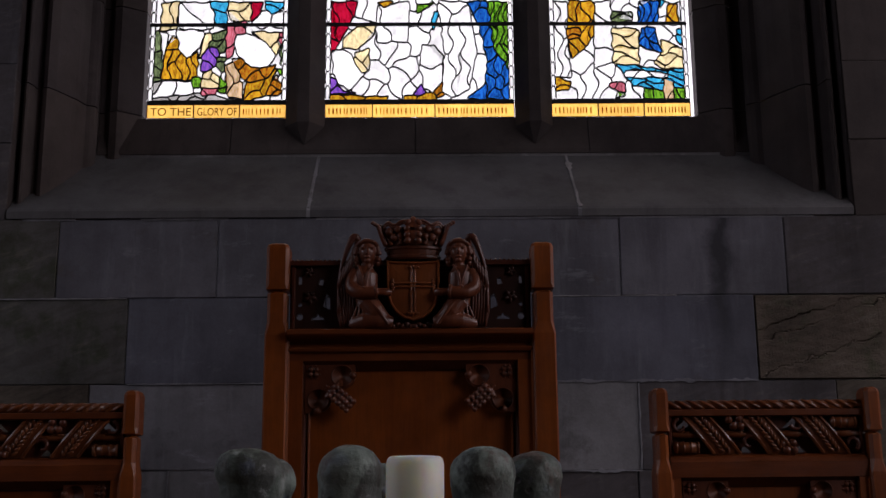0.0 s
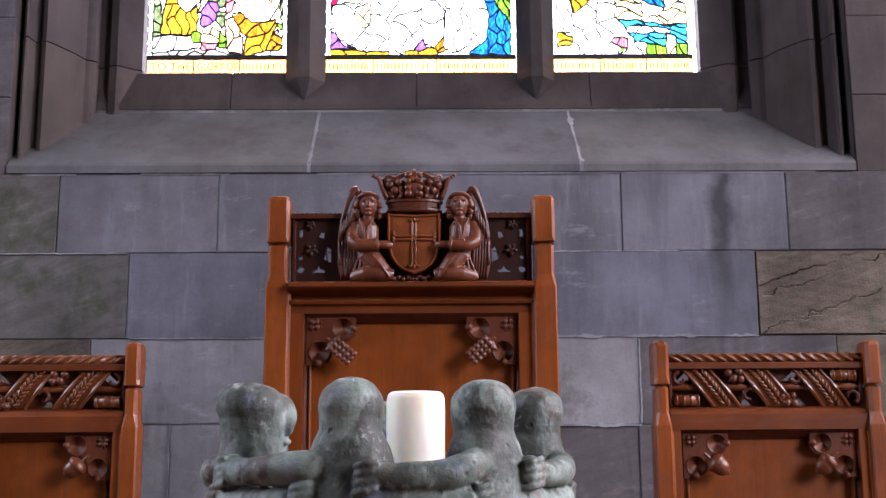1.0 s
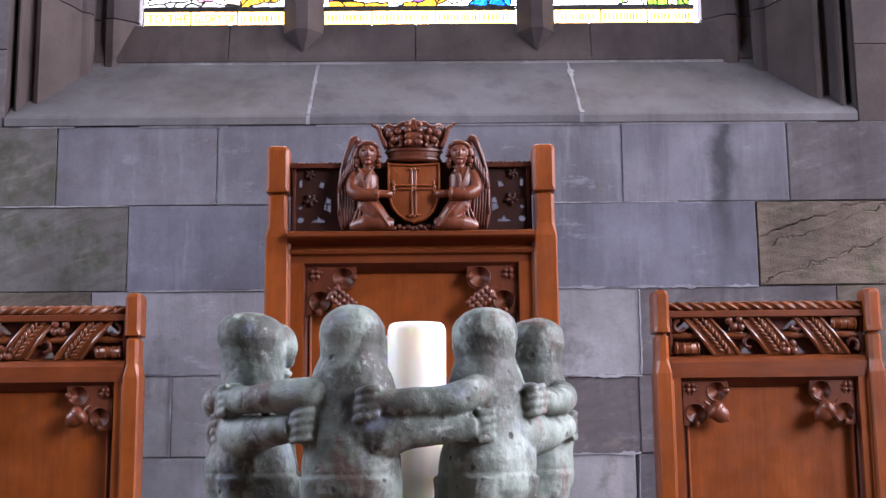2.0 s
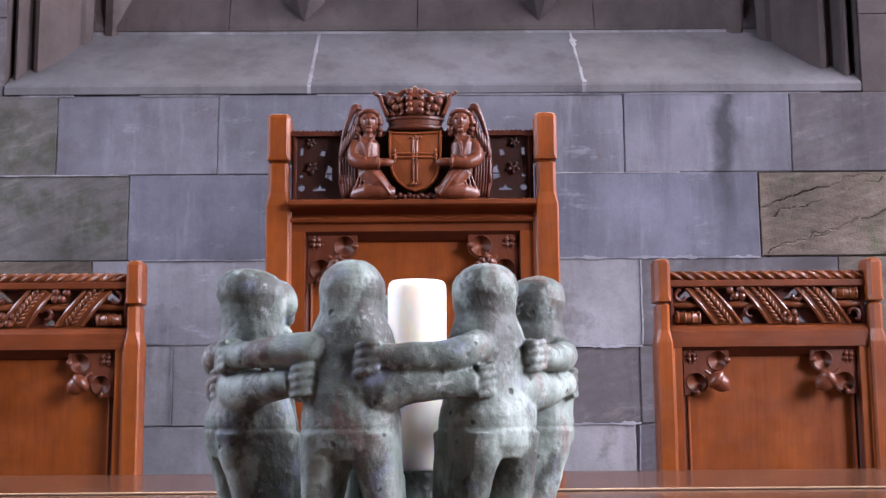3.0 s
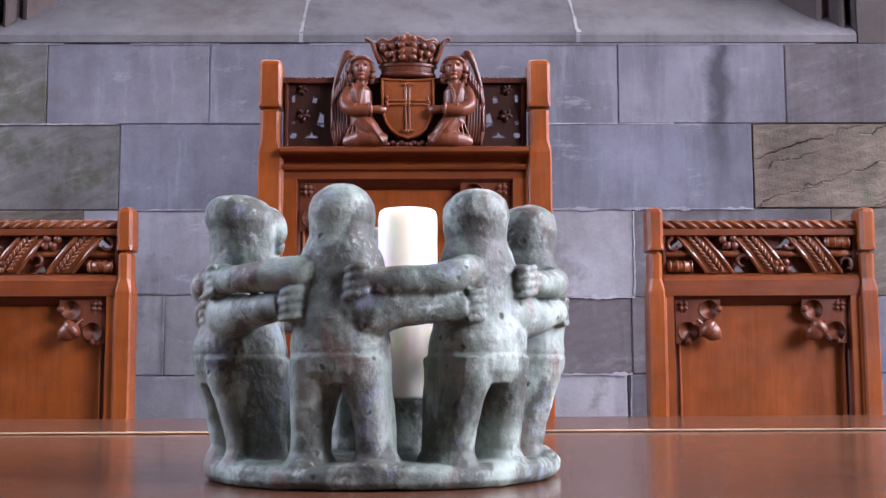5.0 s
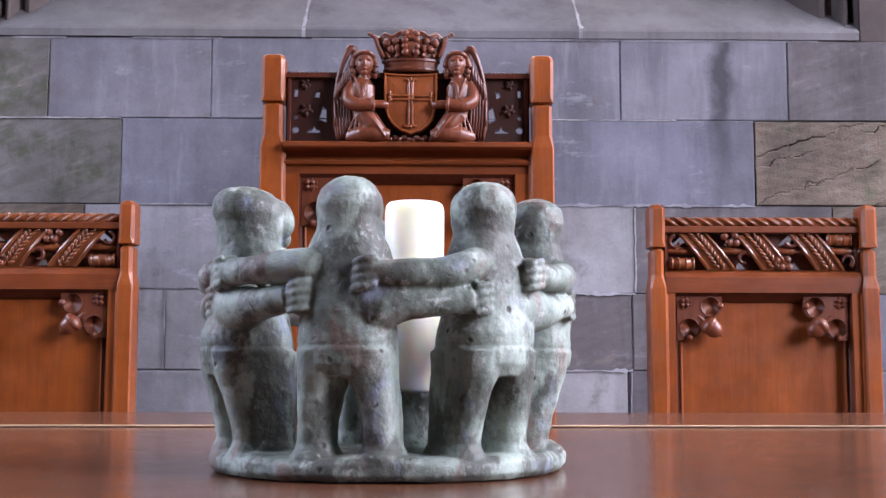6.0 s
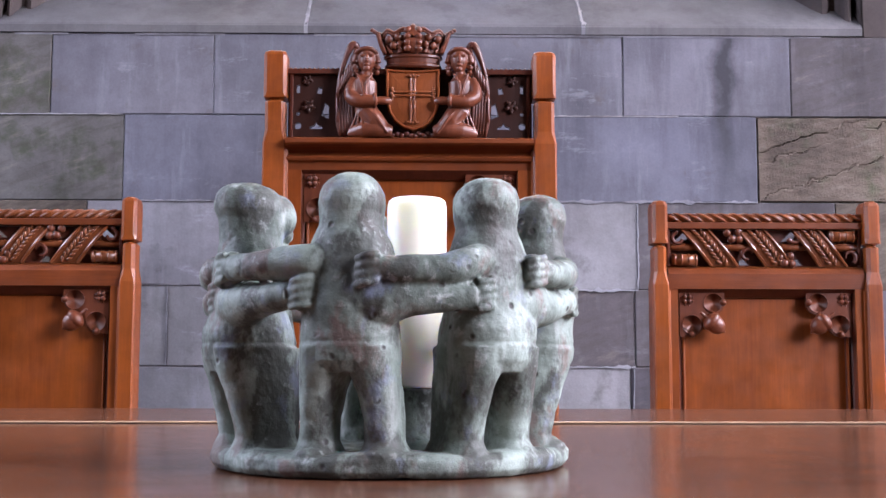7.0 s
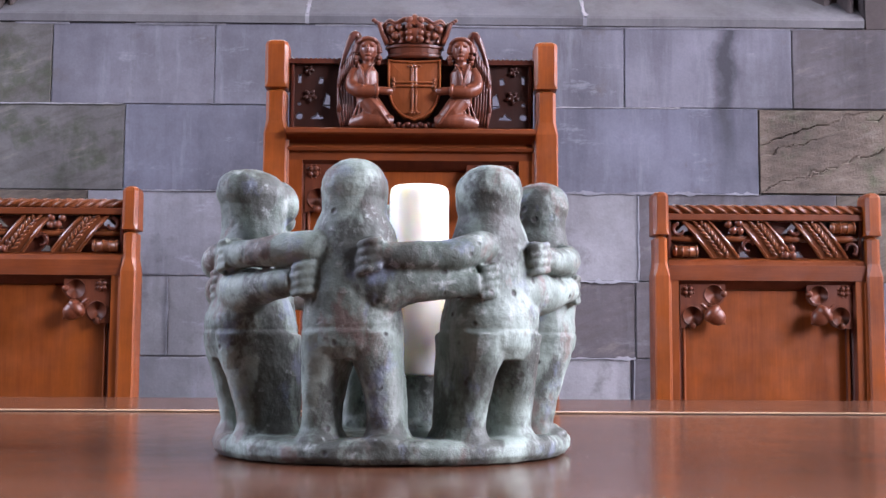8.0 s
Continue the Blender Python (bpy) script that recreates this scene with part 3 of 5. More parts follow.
def cut_panes(w, h, shapes, units, seed, loose):
    """Panes of a light as (colour, outline): every patch is cut by nearness to points strewn in it, and the cuts are smoothed."""
    rng = np.random.RandomState(seed)
    nx, ny = int(round(w / STEP)), int(round(h / STEP))
    gx, gy = np.meshgrid((np.arange(nx) + 0.5) / nx, (np.arange(ny) + 0.5) / ny)
    zx, zy = gx * w, gy * h
    wob = np.sin(zx * 95 + 3 * np.sin(zy * 60)) * 3 + np.sin(zy * 120 + zx * 40) * 3
    x0, wide, low = units
    px, py = x0 + gx * wide + wob, low - zy / 0.38 * low - wob
    kind = np.full((ny, nx), -1)
    for n in range(len(shapes) - 1, -1, -1):
        kind[inside(shapes[n][3], px, py)] = n
    label = np.zeros((ny, nx), int)
    colours, count = [], 0
    for n in range(-1, len(shapes)):
        rows, cols = np.nonzero(kind == n)
        if not len(rows):
            continue
        rows, cols = rows.astype(float), cols.astype(float)
        rw, cw = rows + 4.2 * np.sin(cols * 0.16 + rows * 0.07 + n), cols + 4.2 * np.sin(rows * 0.15 - cols * 0.05 + 2 * n)
        colour, pieces, stretch = shapes[n][:3] if n >= 0 else ("white", loose, 1.3)
        best = []
        for _ in range(pieces):
            trial = rng.choice(len(rows), 14)
            if best:
                d = [min(((rw[k] - rw[b]) / stretch ** 0.5) ** 2 + ((cw[k] - cw[b]) * stretch ** 0.5) ** 2 for b in best) for k in trial]
                best.append(trial[int(np.argmax(d))])
            else:
                best.append(trial[0])
        d = np.array([((rw - rw[b]) / stretch ** 0.5) ** 2 + ((cw - cw[b]) * stretch ** 0.5) ** 2 for b in best])
        label[rows.astype(int), cols.astype(int)] = count + d.argmin(0)
        colours += [colour] * pieces
        count += pieces
    # connected pieces; specks join a neighbour
    piece = np.full((ny, nx), -1)
    found = []
    for j in range(ny):
        for i in range(nx):
            if piece[j, i] >= 0:
                continue
            stack, members, me = [(j, i)], [], len(found)
            piece[j, i] = me
            while stack:
                a, b = stack.pop()
                members.append((a, b))
                for c, e in ((a + 1, b), (a - 1, b), (a, b + 1), (a, b - 1)):
                    if 0 <= c < ny and 0 <= e < nx and piece[c, e] < 0 and label[c, e] == label[a, b]:
                        piece[c, e] = me
                        stack.append((c, e))
            found.append((colours[label[j, i]], members))
    for me, (colour, members) in enumerate(found):
        if len(members) < 22:
            near = [piece[c, e] for a, b in members for c, e in ((a + 1, b), (a - 1, b), (a, b + 1), (a, b - 1)) if 0 <= c < ny and 0 <= e < nx and piece[c, e] != me]
            to = max(set(near), key=near.count)
            for a, b in members:
                piece[a, b] = to
            found[to][1].extend(members)
            members.clear()
    # corners where pieces meet, smoothed along the cuts
    pad = np.full((ny + 2, nx + 2), -9)
    pad[1:-1, 1:-1] = piece
    place, near, loops = {}, {}, {}
    for j in range(ny):
        for i in range(nx):
            me = piece[j, i]
            for other, a, b in ((pad[j, i + 1], (i, j), (i + 1, j)), (pad[j + 1, i + 2], (i + 1, j), (i + 1, j + 1)), (pad[j + 2, i + 1], (i + 1, j + 1), (i, j + 1)), (pad[j + 1, i], (i, j + 1), (i, j))):
                if other != me:
                    loops.setdefault(me, {}).setdefault(a, []).append(b)
                    near.setdefault(a, set()).add(b)
                    near.setdefault(b, set()).add(a)
    place = {k: np.array([k[0] / nx * w, k[1] / ny * h]) for k in near}
    for _ in range(11):
        moved = {}
        for k, around in near.items():
            p = sum(place[n] for n in around) / len(around)
            q = 0.4 * place[k] + 0.6 * p
            if k[0] in (0, nx):
                q[0] = place[k][0]
            if k[1] in (0, ny):
                q[1] = place[k][1]
            moved[k] = q
        place = moved
    out = []
    for me, (colour, members) in enumerate(found):
        if not members:
            continue
        edges = loops[me]
        longest = []
        while edges:
            start = next(iter(edges))
            loop, at = [], start
            while at in edges:
                loop.append(at)
                nxt = edges[at].pop()
                if not edges[at]:
                    del edges[at]
                at = nxt
            if len(loop) > len(longest):
                longest = loop
        keep = [k for k in longest if len(near[k]) > 2 or (k[0] + k[1]) % 3 == 0 or (k[0] in (0, nx) and k[1] in (0, ny))]
        if len(keep) > 2:
            out.append((colour, [tuple(place[k]) for k in keep]))
    return out


def shrunk(poly, by):
    """The outline drawn in by that much."""
    out, n = [], len(poly)
    cx, cy = sum(p[0] for p in poly) / n, sum(p[1] for p in poly) / n
    for i in range(n):
        (ax, ay), (px, py), (bx, by_) = poly[i - 1], poly[i], poly[(i + 1) % n]
        tx, ty = bx - ax, by_ - ay
        ln = math.hypot(tx, ty) or 1
        k = min(by, 0.5 * math.hypot(cx - px, cy - py))
        out.append((px - ty / ln * k, py + tx / ln * k))
    return out


GY = 3.912
LIGHTS = ((-0.976, -0.481, LEFT_LOW + LEFT, LEFT_U, 11, 18), (-0.343, 0.333, MID, MID_U, 23, 38), (0.466, 0.964, RIGHT, RIGHT_U, 37, 28))
PIC0, TOP = 2.402, 4.28


def panel_of(x0, x1, shapes, units, seed, loose, words):
    win = thing("stained_glass_window", (0, 0, 0), "leaded stained glass light of many bright colours above an inscription", "stained glass", "three lights of the window", "structure")
    rng = random.Random(seed)
    w, h = x1 - x0, TOP - PIC0
    edge, seen = 0.017, 0.42
    iw = w - 2 * edge
    came = bmesh.new()

    def came_ring(outer, inner, ox, oz):
        n = len(outer)
        a = [came.verts.new((ox + p[0], GY - 0.003, oz + p[1])) for p in outer]
        b = [came.verts.new((ox + p[0], GY - 0.003, oz + p[1])) for p in inner]
        c = [came.verts.new((ox + p[0], GY + 0.004, oz + p[1])) for p in inner]
        for i in range(n):
            j = (i + 1) % n
            came.faces.new((a[i], a[j], b[j], b[i]))
            came.faces.new((b[i], b[j], c[j], c[i]))

    def pane(poly, ox, oz, kind, name="glass_pane"):
        me = bpy.data.meshes.new(name)
        me.from_pydata([(ox + p[0], GY, oz + p[1]) for p in poly], [], [list(range(len(poly)))])
        me.materials.append(GLASS[kind])
        ob = new(name, me)
        ob.parent = win
        return ob

    for colour, poly in cut_panes(iw, seen, shapes, units, seed, loose):
        inner = shrunk(poly, 0.0024)
        came_ring(poly, inner, x0 + edge, PIC0)
        pane(inner, x0 + edge, PIC0, colour)
    # plain quarries higher up
    for r in range(12):
        for c in range(4):
            a, b = iw * c / 4, seen + (h - seen) * r / 12
            rect = [(a, b), (a + iw / 4, b), (a + iw / 4, b + (h - seen) / 12), (a, b + (h - seen) / 12)]
            inner = shrunk(rect, 0.004)
            came_ring(rect, inner, x0 + edge, PIC0)
            pane(inner, x0 + edge, PIC0, ("white", "cream", "cyan", "white", "gold")[(r * 3 + c) % 5])
    # white pearl border down both sides
    for side in (0, 1):
        ox = x0 if side == 0 else x1 - edge
        z = 0.0
        while z < h - 0.01:
            dz = min(rng.uniform(0.040, 0.056) if z < 0.5 else 0.2, h - z)
            mid = (edge / 2, dz / 2)
            sq, inn = [], []
            for k in range(16):
                a = math.pi * (k + 0.5) / 8
                cx, sx = math.cos(a), math.sin(a)
                m = max(abs(cx), abs(sx))
                sq.append((mid[0] + edge / 2 * cx / m, mid[1] + dz / 2 * sx / m))
                q = (abs(cx) ** 3.5 + abs(sx) ** 3.5) ** (-1 / 3.5)
                inn.append((mid[0] + (edge / 2 - 0.0025) * cx * q, mid[1] + (dz / 2 - 0.0015) * sx * q))
            came_ring(sq, inn, ox, PIC0 + z)
            pane(inn, ox, PIC0 + z, "white", "border_pane")
            z += dz
    # inscription strip
    b0, b1 = 2.336, 2.389
    cuts = [0.0, 0.335, 0.665, 1.0] if w < 0.6 else [0.0, 0.25, 0.58, 1.0]
    for k in range(3):
        a, b = x0 + w * cuts[k], x0 + w * cuts[k + 1]
        rect = [(a, b0), (b, b0), (b, b1), (a, b1)]
        inn = [(a + 0.002, b0 + 0.002), (b - 0.002, b0 + 0.002), (b - 0.002, b1 - 0.002), (a + 0.002, b1 - 0.002)]
        came_ring(rect, inn, 0, 0)
        pane(inn, 0, 0, "text", "inscription_pane")
    box(came, x0, x1, GY - 0.004, GY + 0.007, b1, PIC0)
    for z in (b1 + 0.300, b1 + 0.62, b1 + 0.95, b1 + 1.3):
        box(came, x0, x1, GY - 0.012, GY - 0.004, z - 0.006, z + 0.006)
    part("leading", came, M_LEAD, win, "dark lead cames and iron saddle bars")
    # painted words, or plain bars where they cannot be read
    for k, word in enumerate(words):
        a, b = x0 + w * cuts[k] + 0.012, x0 + w * cuts[k + 1] - 0.010
        if word:
            cu = bpy.data.curves.new("lettering", "FONT")
            cu.body, cu.size, cu.extrude, cu.align_x = word, 0.042, 0.0004, "LEFT"
            tmp = bpy.data.objects.new("lettering", cu)
            me = bpy.data.meshes.new_from_object(tmp)
            bpy.data.objects.remove(tmp)
            xs = [v.co.x for v in me.vertices]
            me.transform(pose(0, 0, 0, 90))
            me.transform(Matrix.Diagonal(((b - a) / (max(xs) - min(xs)), 1, 1, 1)))
            me.materials.append(M_PAINT)
            ob = new("lettering", me)
            ob.location = (a, GY - 0.0012, b0 + 0.011)
            ob.parent = win
        else:
            bm = bmesh.new()
            x = a
            while x < b - 0.01:
                bw = rng.uniform(0.003, 0.006)
                box(bm, x, min(x + bw, b), GY - 0.0016, GY - 0.0008, b0 + 0.014, b0 + 0.036)
                x += bw + rng.uniform(0.005, 0.012)
            part("lettering", bm, M_FADED, win)
    return win


M_FADED = stained("faded_glass_paint", (0.55, 0.36, 0.14), 0.2, 0.7)
panel_of(*LIGHTS[0], ("TO THE", "GLORY OF", ""))
panel_of(*LIGHTS[1], ("", "", ""))
panel_of(*LIGHTS[2], ("", "", ""))


# ---- the table ----
TZ = 0.76
table = thing("table", (0, 0.0, 0), "long polished reddish-brown wooden table with a beaded joint", "table")
part("near_leaf", box(bmesh.new(), -2.3, 2.3, -0.55, 1.722, TZ - 0.035, TZ, 0.004), M_TABLE, table)
part("far_leaf", box(bmesh.new(), -2.3, 2.3, 1.731, 2.30, TZ - 0.035, TZ + 0.0030, 0.0008), M_TABLE, table)
part("bead", tube(bmesh.new(), [(-2.3, 1.7295, TZ + 0.0024), (2.3, 1.7295, TZ + 0.0024)], 0.0015, 8), M_BEAD, table, "thin bead along the joint, its highlight painted pale")
# near-black strip that draws the joint's shadow line below the bead
part("joint_strip", box(bmesh.new(), -2.3, 2.3, 1.7225, 1.7305, TZ - 0.034, TZ + 0.0006), M_TRACERY, table, "dark strip standing in for the shadow in the joint")
part("apron", box(bmesh.new(), -2.15, 2.15, -0.4, -0.37, TZ - 0.14, TZ - 0.036), M_TABLE, table)
part("apron", box(bmesh.new(), -2.15, 2.15, 2.10, 2.13, TZ - 0.14, TZ - 0.036), M_TABLE, table)
for sx in (-2.05, 2.05):
    for sy in (-0.35, 2.05):
        bm = ring_loft(bmesh.new(), [[(sx + r * a, sy + r * b, z) for a, b in ((-1, -1), (1, -1), (1, 1), (-1, 1))] for z, r in ((0, 0.035), (0.5, 0.045), (0.62, 0.045), (TZ - 0.036, 0.045))])
        part("leg", bm, M_TABLE, table)


# ---- chairs ----
def post_mesh(x0, x1, y0, y1, z_sh, z_notch, z_top, ch=0.008):
    """A square post: wider below the shoulder, chamfered above, nicked, with a pointed cap."""
    rows = ((0.0, 0.0, 0.004), (z_sh - 0.06, 0.0, 0.004), (z_sh - 0.03, 0.0, 0.004), (z_sh, 0.004, ch), (z_notch - 0.006, 0.004, ch), (z_notch, 0.011, ch),
            (z_notch + 0.004, 0.001, 0.003), (z_notch + 0.016, 0.0005, ch), (z_top - 0.012, 0.0005, ch), (z_top - 0.004, 0.003, ch), (z_top, 0.008, ch))
    rings = []
    for z, d, c in rows:
        a, b, e, f = x0 + d, x1 - d, y0 + d, y1 - d
        rings.append([(a + c, e, z), (b - c, e, z), (b, e + c, z), (b, f - c, z), (b - c, f, z), (a + c, f, z), (a, f - c, z), (a, e + c, z)])
    return ring_loft(bmesh.new(), rings)


def corner_mesh(s, size, fruit):
    """A carved cusped corner: square rosette, two hollow curls, and an acorn or a hop hanging inwards. s: side, origin at the corner."""
    k = size
    bm = bmesh.new()
    # plate with the two curls
    plate = [(0, 0), (1.02 * k, 0)]
    plate += [(0.76 * k + 0.27 * k * math.cos(radians(a)), -0.25 * k + 0.26 * k * math.sin(radians(a))) for a in (10, -15, -40, -65, -90, -115)]
    plate += [(0.56 * k, -0.54 * k)]
    plate += [(0.27 * k + 0.27 * k * math.cos(radians(a)), -0.74 * k + 0.26 * k * math.sin(radians(a))) for a in (25, 0, -25, -50, -75, -98)]
    plate += [(0, -1.02 * k)]
    cups = [[(cx * k + 0.215 * k * math.cos(a), cz * k + 0.215 * k * math.sin(a)) for a in [2 * math.pi * i / 18 for i in range(18)]] for cx, cz in ((0.76, -0.25), (0.27, -0.74))]
    bm = flat_shape([(s * x, z) for x, z in plate], [[(s * x, z) for x, z in c] for c in cups], 0.014)
    for cx, cz in ((0.76, -0.25), (0.27, -0.74)):
        rings = []
        for q, y in ((0.232, -0.0085), (0.216, -0.0090), (0.196, -0.0040), (0.150, 0.0035), (0.080, 0.0070), (0.010, 0.0080)):
            rings.append([(s * (cx + q * math.cos(2 * math.pi * i / 18)) * k, y, (cz + q * math.sin(2 * math.pi * i / 18)) * k) for i in range(18)])
        ring_loft(bm, rings)
    for cx, cz in ((0.98, -0.24), (0.26, -0.96)):
        ball(bm, (s * cx * k, -0.010, cz * k), (0.08 * k, 0.010, 0.08 * k), None, 10)
    for a in range(4):
        ball(bm, (s * (0.17 + 0.075 * math.cos(a * math.pi / 2 + 0.785)) * k, -0.009, (-0.17 + 0.075 * math.sin(a * math.pi / 2 + 0.785)) * k), 0.058 * k, None, 8)
    for i in range(4):
        for j in range(4):
            if (i in (0, 3)) != (j in (0, 3)):
                ball(bm, (s * (0.04 + 0.088 * i) * k, -0.007, (-0.04 - 0.088 * j) * k), 0.024 * k, None, 6)
    return bm


def fruit_mesh(s, k, fruit):
    bm = bmesh.new()
    ang = -50 * s
    c = Vector((s * 0.76 * k, -0.022, -0.74 * k))
    d = Vector((s * math.sin(radians(50)), 0, -math.cos(radians(50))))
    if fruit == "acorn":
        ball(bm, c, (0.205 * k, 0.17 * k, 0.25 * k), (0, -50 * s, 0), 16)
        tube(bm, [c + d * 0.18 * k, c + d * 0.27 * k, c + d * 0.30 * k], [0.08 * k, 0.03 * k, 0.006 * k], 8)
        ball(bm, c - d * 0.10 * k, (0.235 * k, 0.20 * k, 0.14 * k), (0, -50 * s, 0), 14)
        tube(bm, [c - d * 0.2 * k, c - d * 0.42 * k], 0.04 * k, 8)
    else:
        n = Vector((d.z, 0, -d.x))
        ball(bm, c + d * 0.02 * k, (0.13 * k, 0.10 * k, 0.27 * k), (0, -50 * s, 0), 12)
        for row in range(5):
            for col in (-1, 0, 1):
                ball(bm, c + d * (row - 2) * 0.115 * k + n * col * 0.115 * k + Vector((0, -0.085 * k, 0)), 0.062 * k, None, 8)
        tube(bm, [c - d * 0.26 * k + n * 0.2 * k, c - d * 0.30 * k, c - d * 0.26 * k - n * 0.2 * k], 0.04 * k, 8)
        tube(bm, [c - d * 0.28 * k, c - d * 0.42 * k], 0.04 * k, 8)
    return bm


def lower_chair(root, half, in_x, arm):
    """Seat, front legs, arms and stretchers: what stands behind the table."""
    part("seat", box(bmesh.new(), -half, half, -0.40, 0.03, 0.41, 0.46, 0.008), M_OAK_SHADED, root)
    for s in (-1, 1):
        part("front_leg", box(bmesh.new(), s * (half - 0.03) - 0.028, s * (half - 0.03) + 0.028, -0.41, -0.355, 0, 0.41 if not arm else 0.66, 0.006), M_OAK, root)
        part("stretcher", box(bmesh.new(), s * (half - 0.03) - 0.015, s * (half - 0.03) + 0.015, -0.355, 0.0, 0.12, 0.17), M_OAK, root)
        if arm:
            part("armrest", box(bmesh.new(), s * (half - 0.03) - 0.03, s * (half - 0.03) + 0.03, -0.43, 0.0, 0.66, 0.70, 0.008), M_OAK, root)


def bead_line(root, pts, r=0.0035, mat=None):
    part("bead", tube(bmesh.new(), pts, r, 8), mat or M_OAK, root)


def back_frame(root, half, post_in, pan, z_panel, z_rail, post_shape, fruit, size):
    """Posts, stiles, recessed panel with a moulded edge and two carved corners."""
    z_sh, z_notch, z_top = post_shape
    for s in (-1, 1):
        a, b = sorted((s * half, s * post_in))
        part("post", post_mesh(a, b, -0.012, 0.055, z_sh, z_notch, z_top), M_OAK, root)
        a, b = sorted((s * post_in, s * pan))
        bm = bmesh.new()
        box(bm, a, b, 0.004, 0.045, 0.46, z_rail)
        part("stile", bm, M_OAK, root)
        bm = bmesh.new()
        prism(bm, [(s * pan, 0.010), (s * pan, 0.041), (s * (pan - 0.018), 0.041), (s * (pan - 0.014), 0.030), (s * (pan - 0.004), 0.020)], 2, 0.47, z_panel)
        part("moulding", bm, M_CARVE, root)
        bead_line(root, [(s * (pan - 0.015), 0.024, 0.47), (s * (pan - 0.015), 0.024, z_panel - size * 0.95)])
        bead_line(root, [(s * (post_in - 0.0005), 0.0, 0.46), (s * (post_in - 0.0005), 0.0, z_sh - 0.045)], 0.0045)
        c = part("carved_corner", corner_mesh(-s, size, fruit), M_MID, root, "deeply carved cusped corner", smooth=True)
        c.location = (s * (pan - 0.006), 0.024, z_panel - 0.006)
        sculpted(part("carved_" + fruit, fruit_mesh(-s, size, fruit), M_MID, c), 0.0016, 1)
    part("panel", box(bmesh.new(), -pan, pan, 0.040, 0.050, 0.46, z_panel + 0.01), M_OAK, root, "plain orange-brown oak panel")
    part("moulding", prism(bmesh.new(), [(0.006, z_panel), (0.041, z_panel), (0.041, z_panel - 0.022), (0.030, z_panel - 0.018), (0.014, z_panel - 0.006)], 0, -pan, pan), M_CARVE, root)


def mesh_of(name, bm, mat):
    me = bpy.data.meshes.new(name)
    bm.to_mesh(me)
    bm.free()
    me.materials.append(mat)
    me.polygons.foreach_set("use_smooth", [True] * len(me.polygons))
    return me


def piece(name, me, parent, m):
    ob = new(name, me)
    ob.parent = parent
    ob.matrix_basis = m
    return ob


GRAIN = mesh_of("corn_grain", ball(bmesh.new(), (0, 0, 0), (0.0042, 0.0034, 0.0088), None, 8), M_BAND)
BERRY = mesh_of("berry", ball(bmesh.new(), (0, 0, 0), 0.0100, None, 12), M_MID)


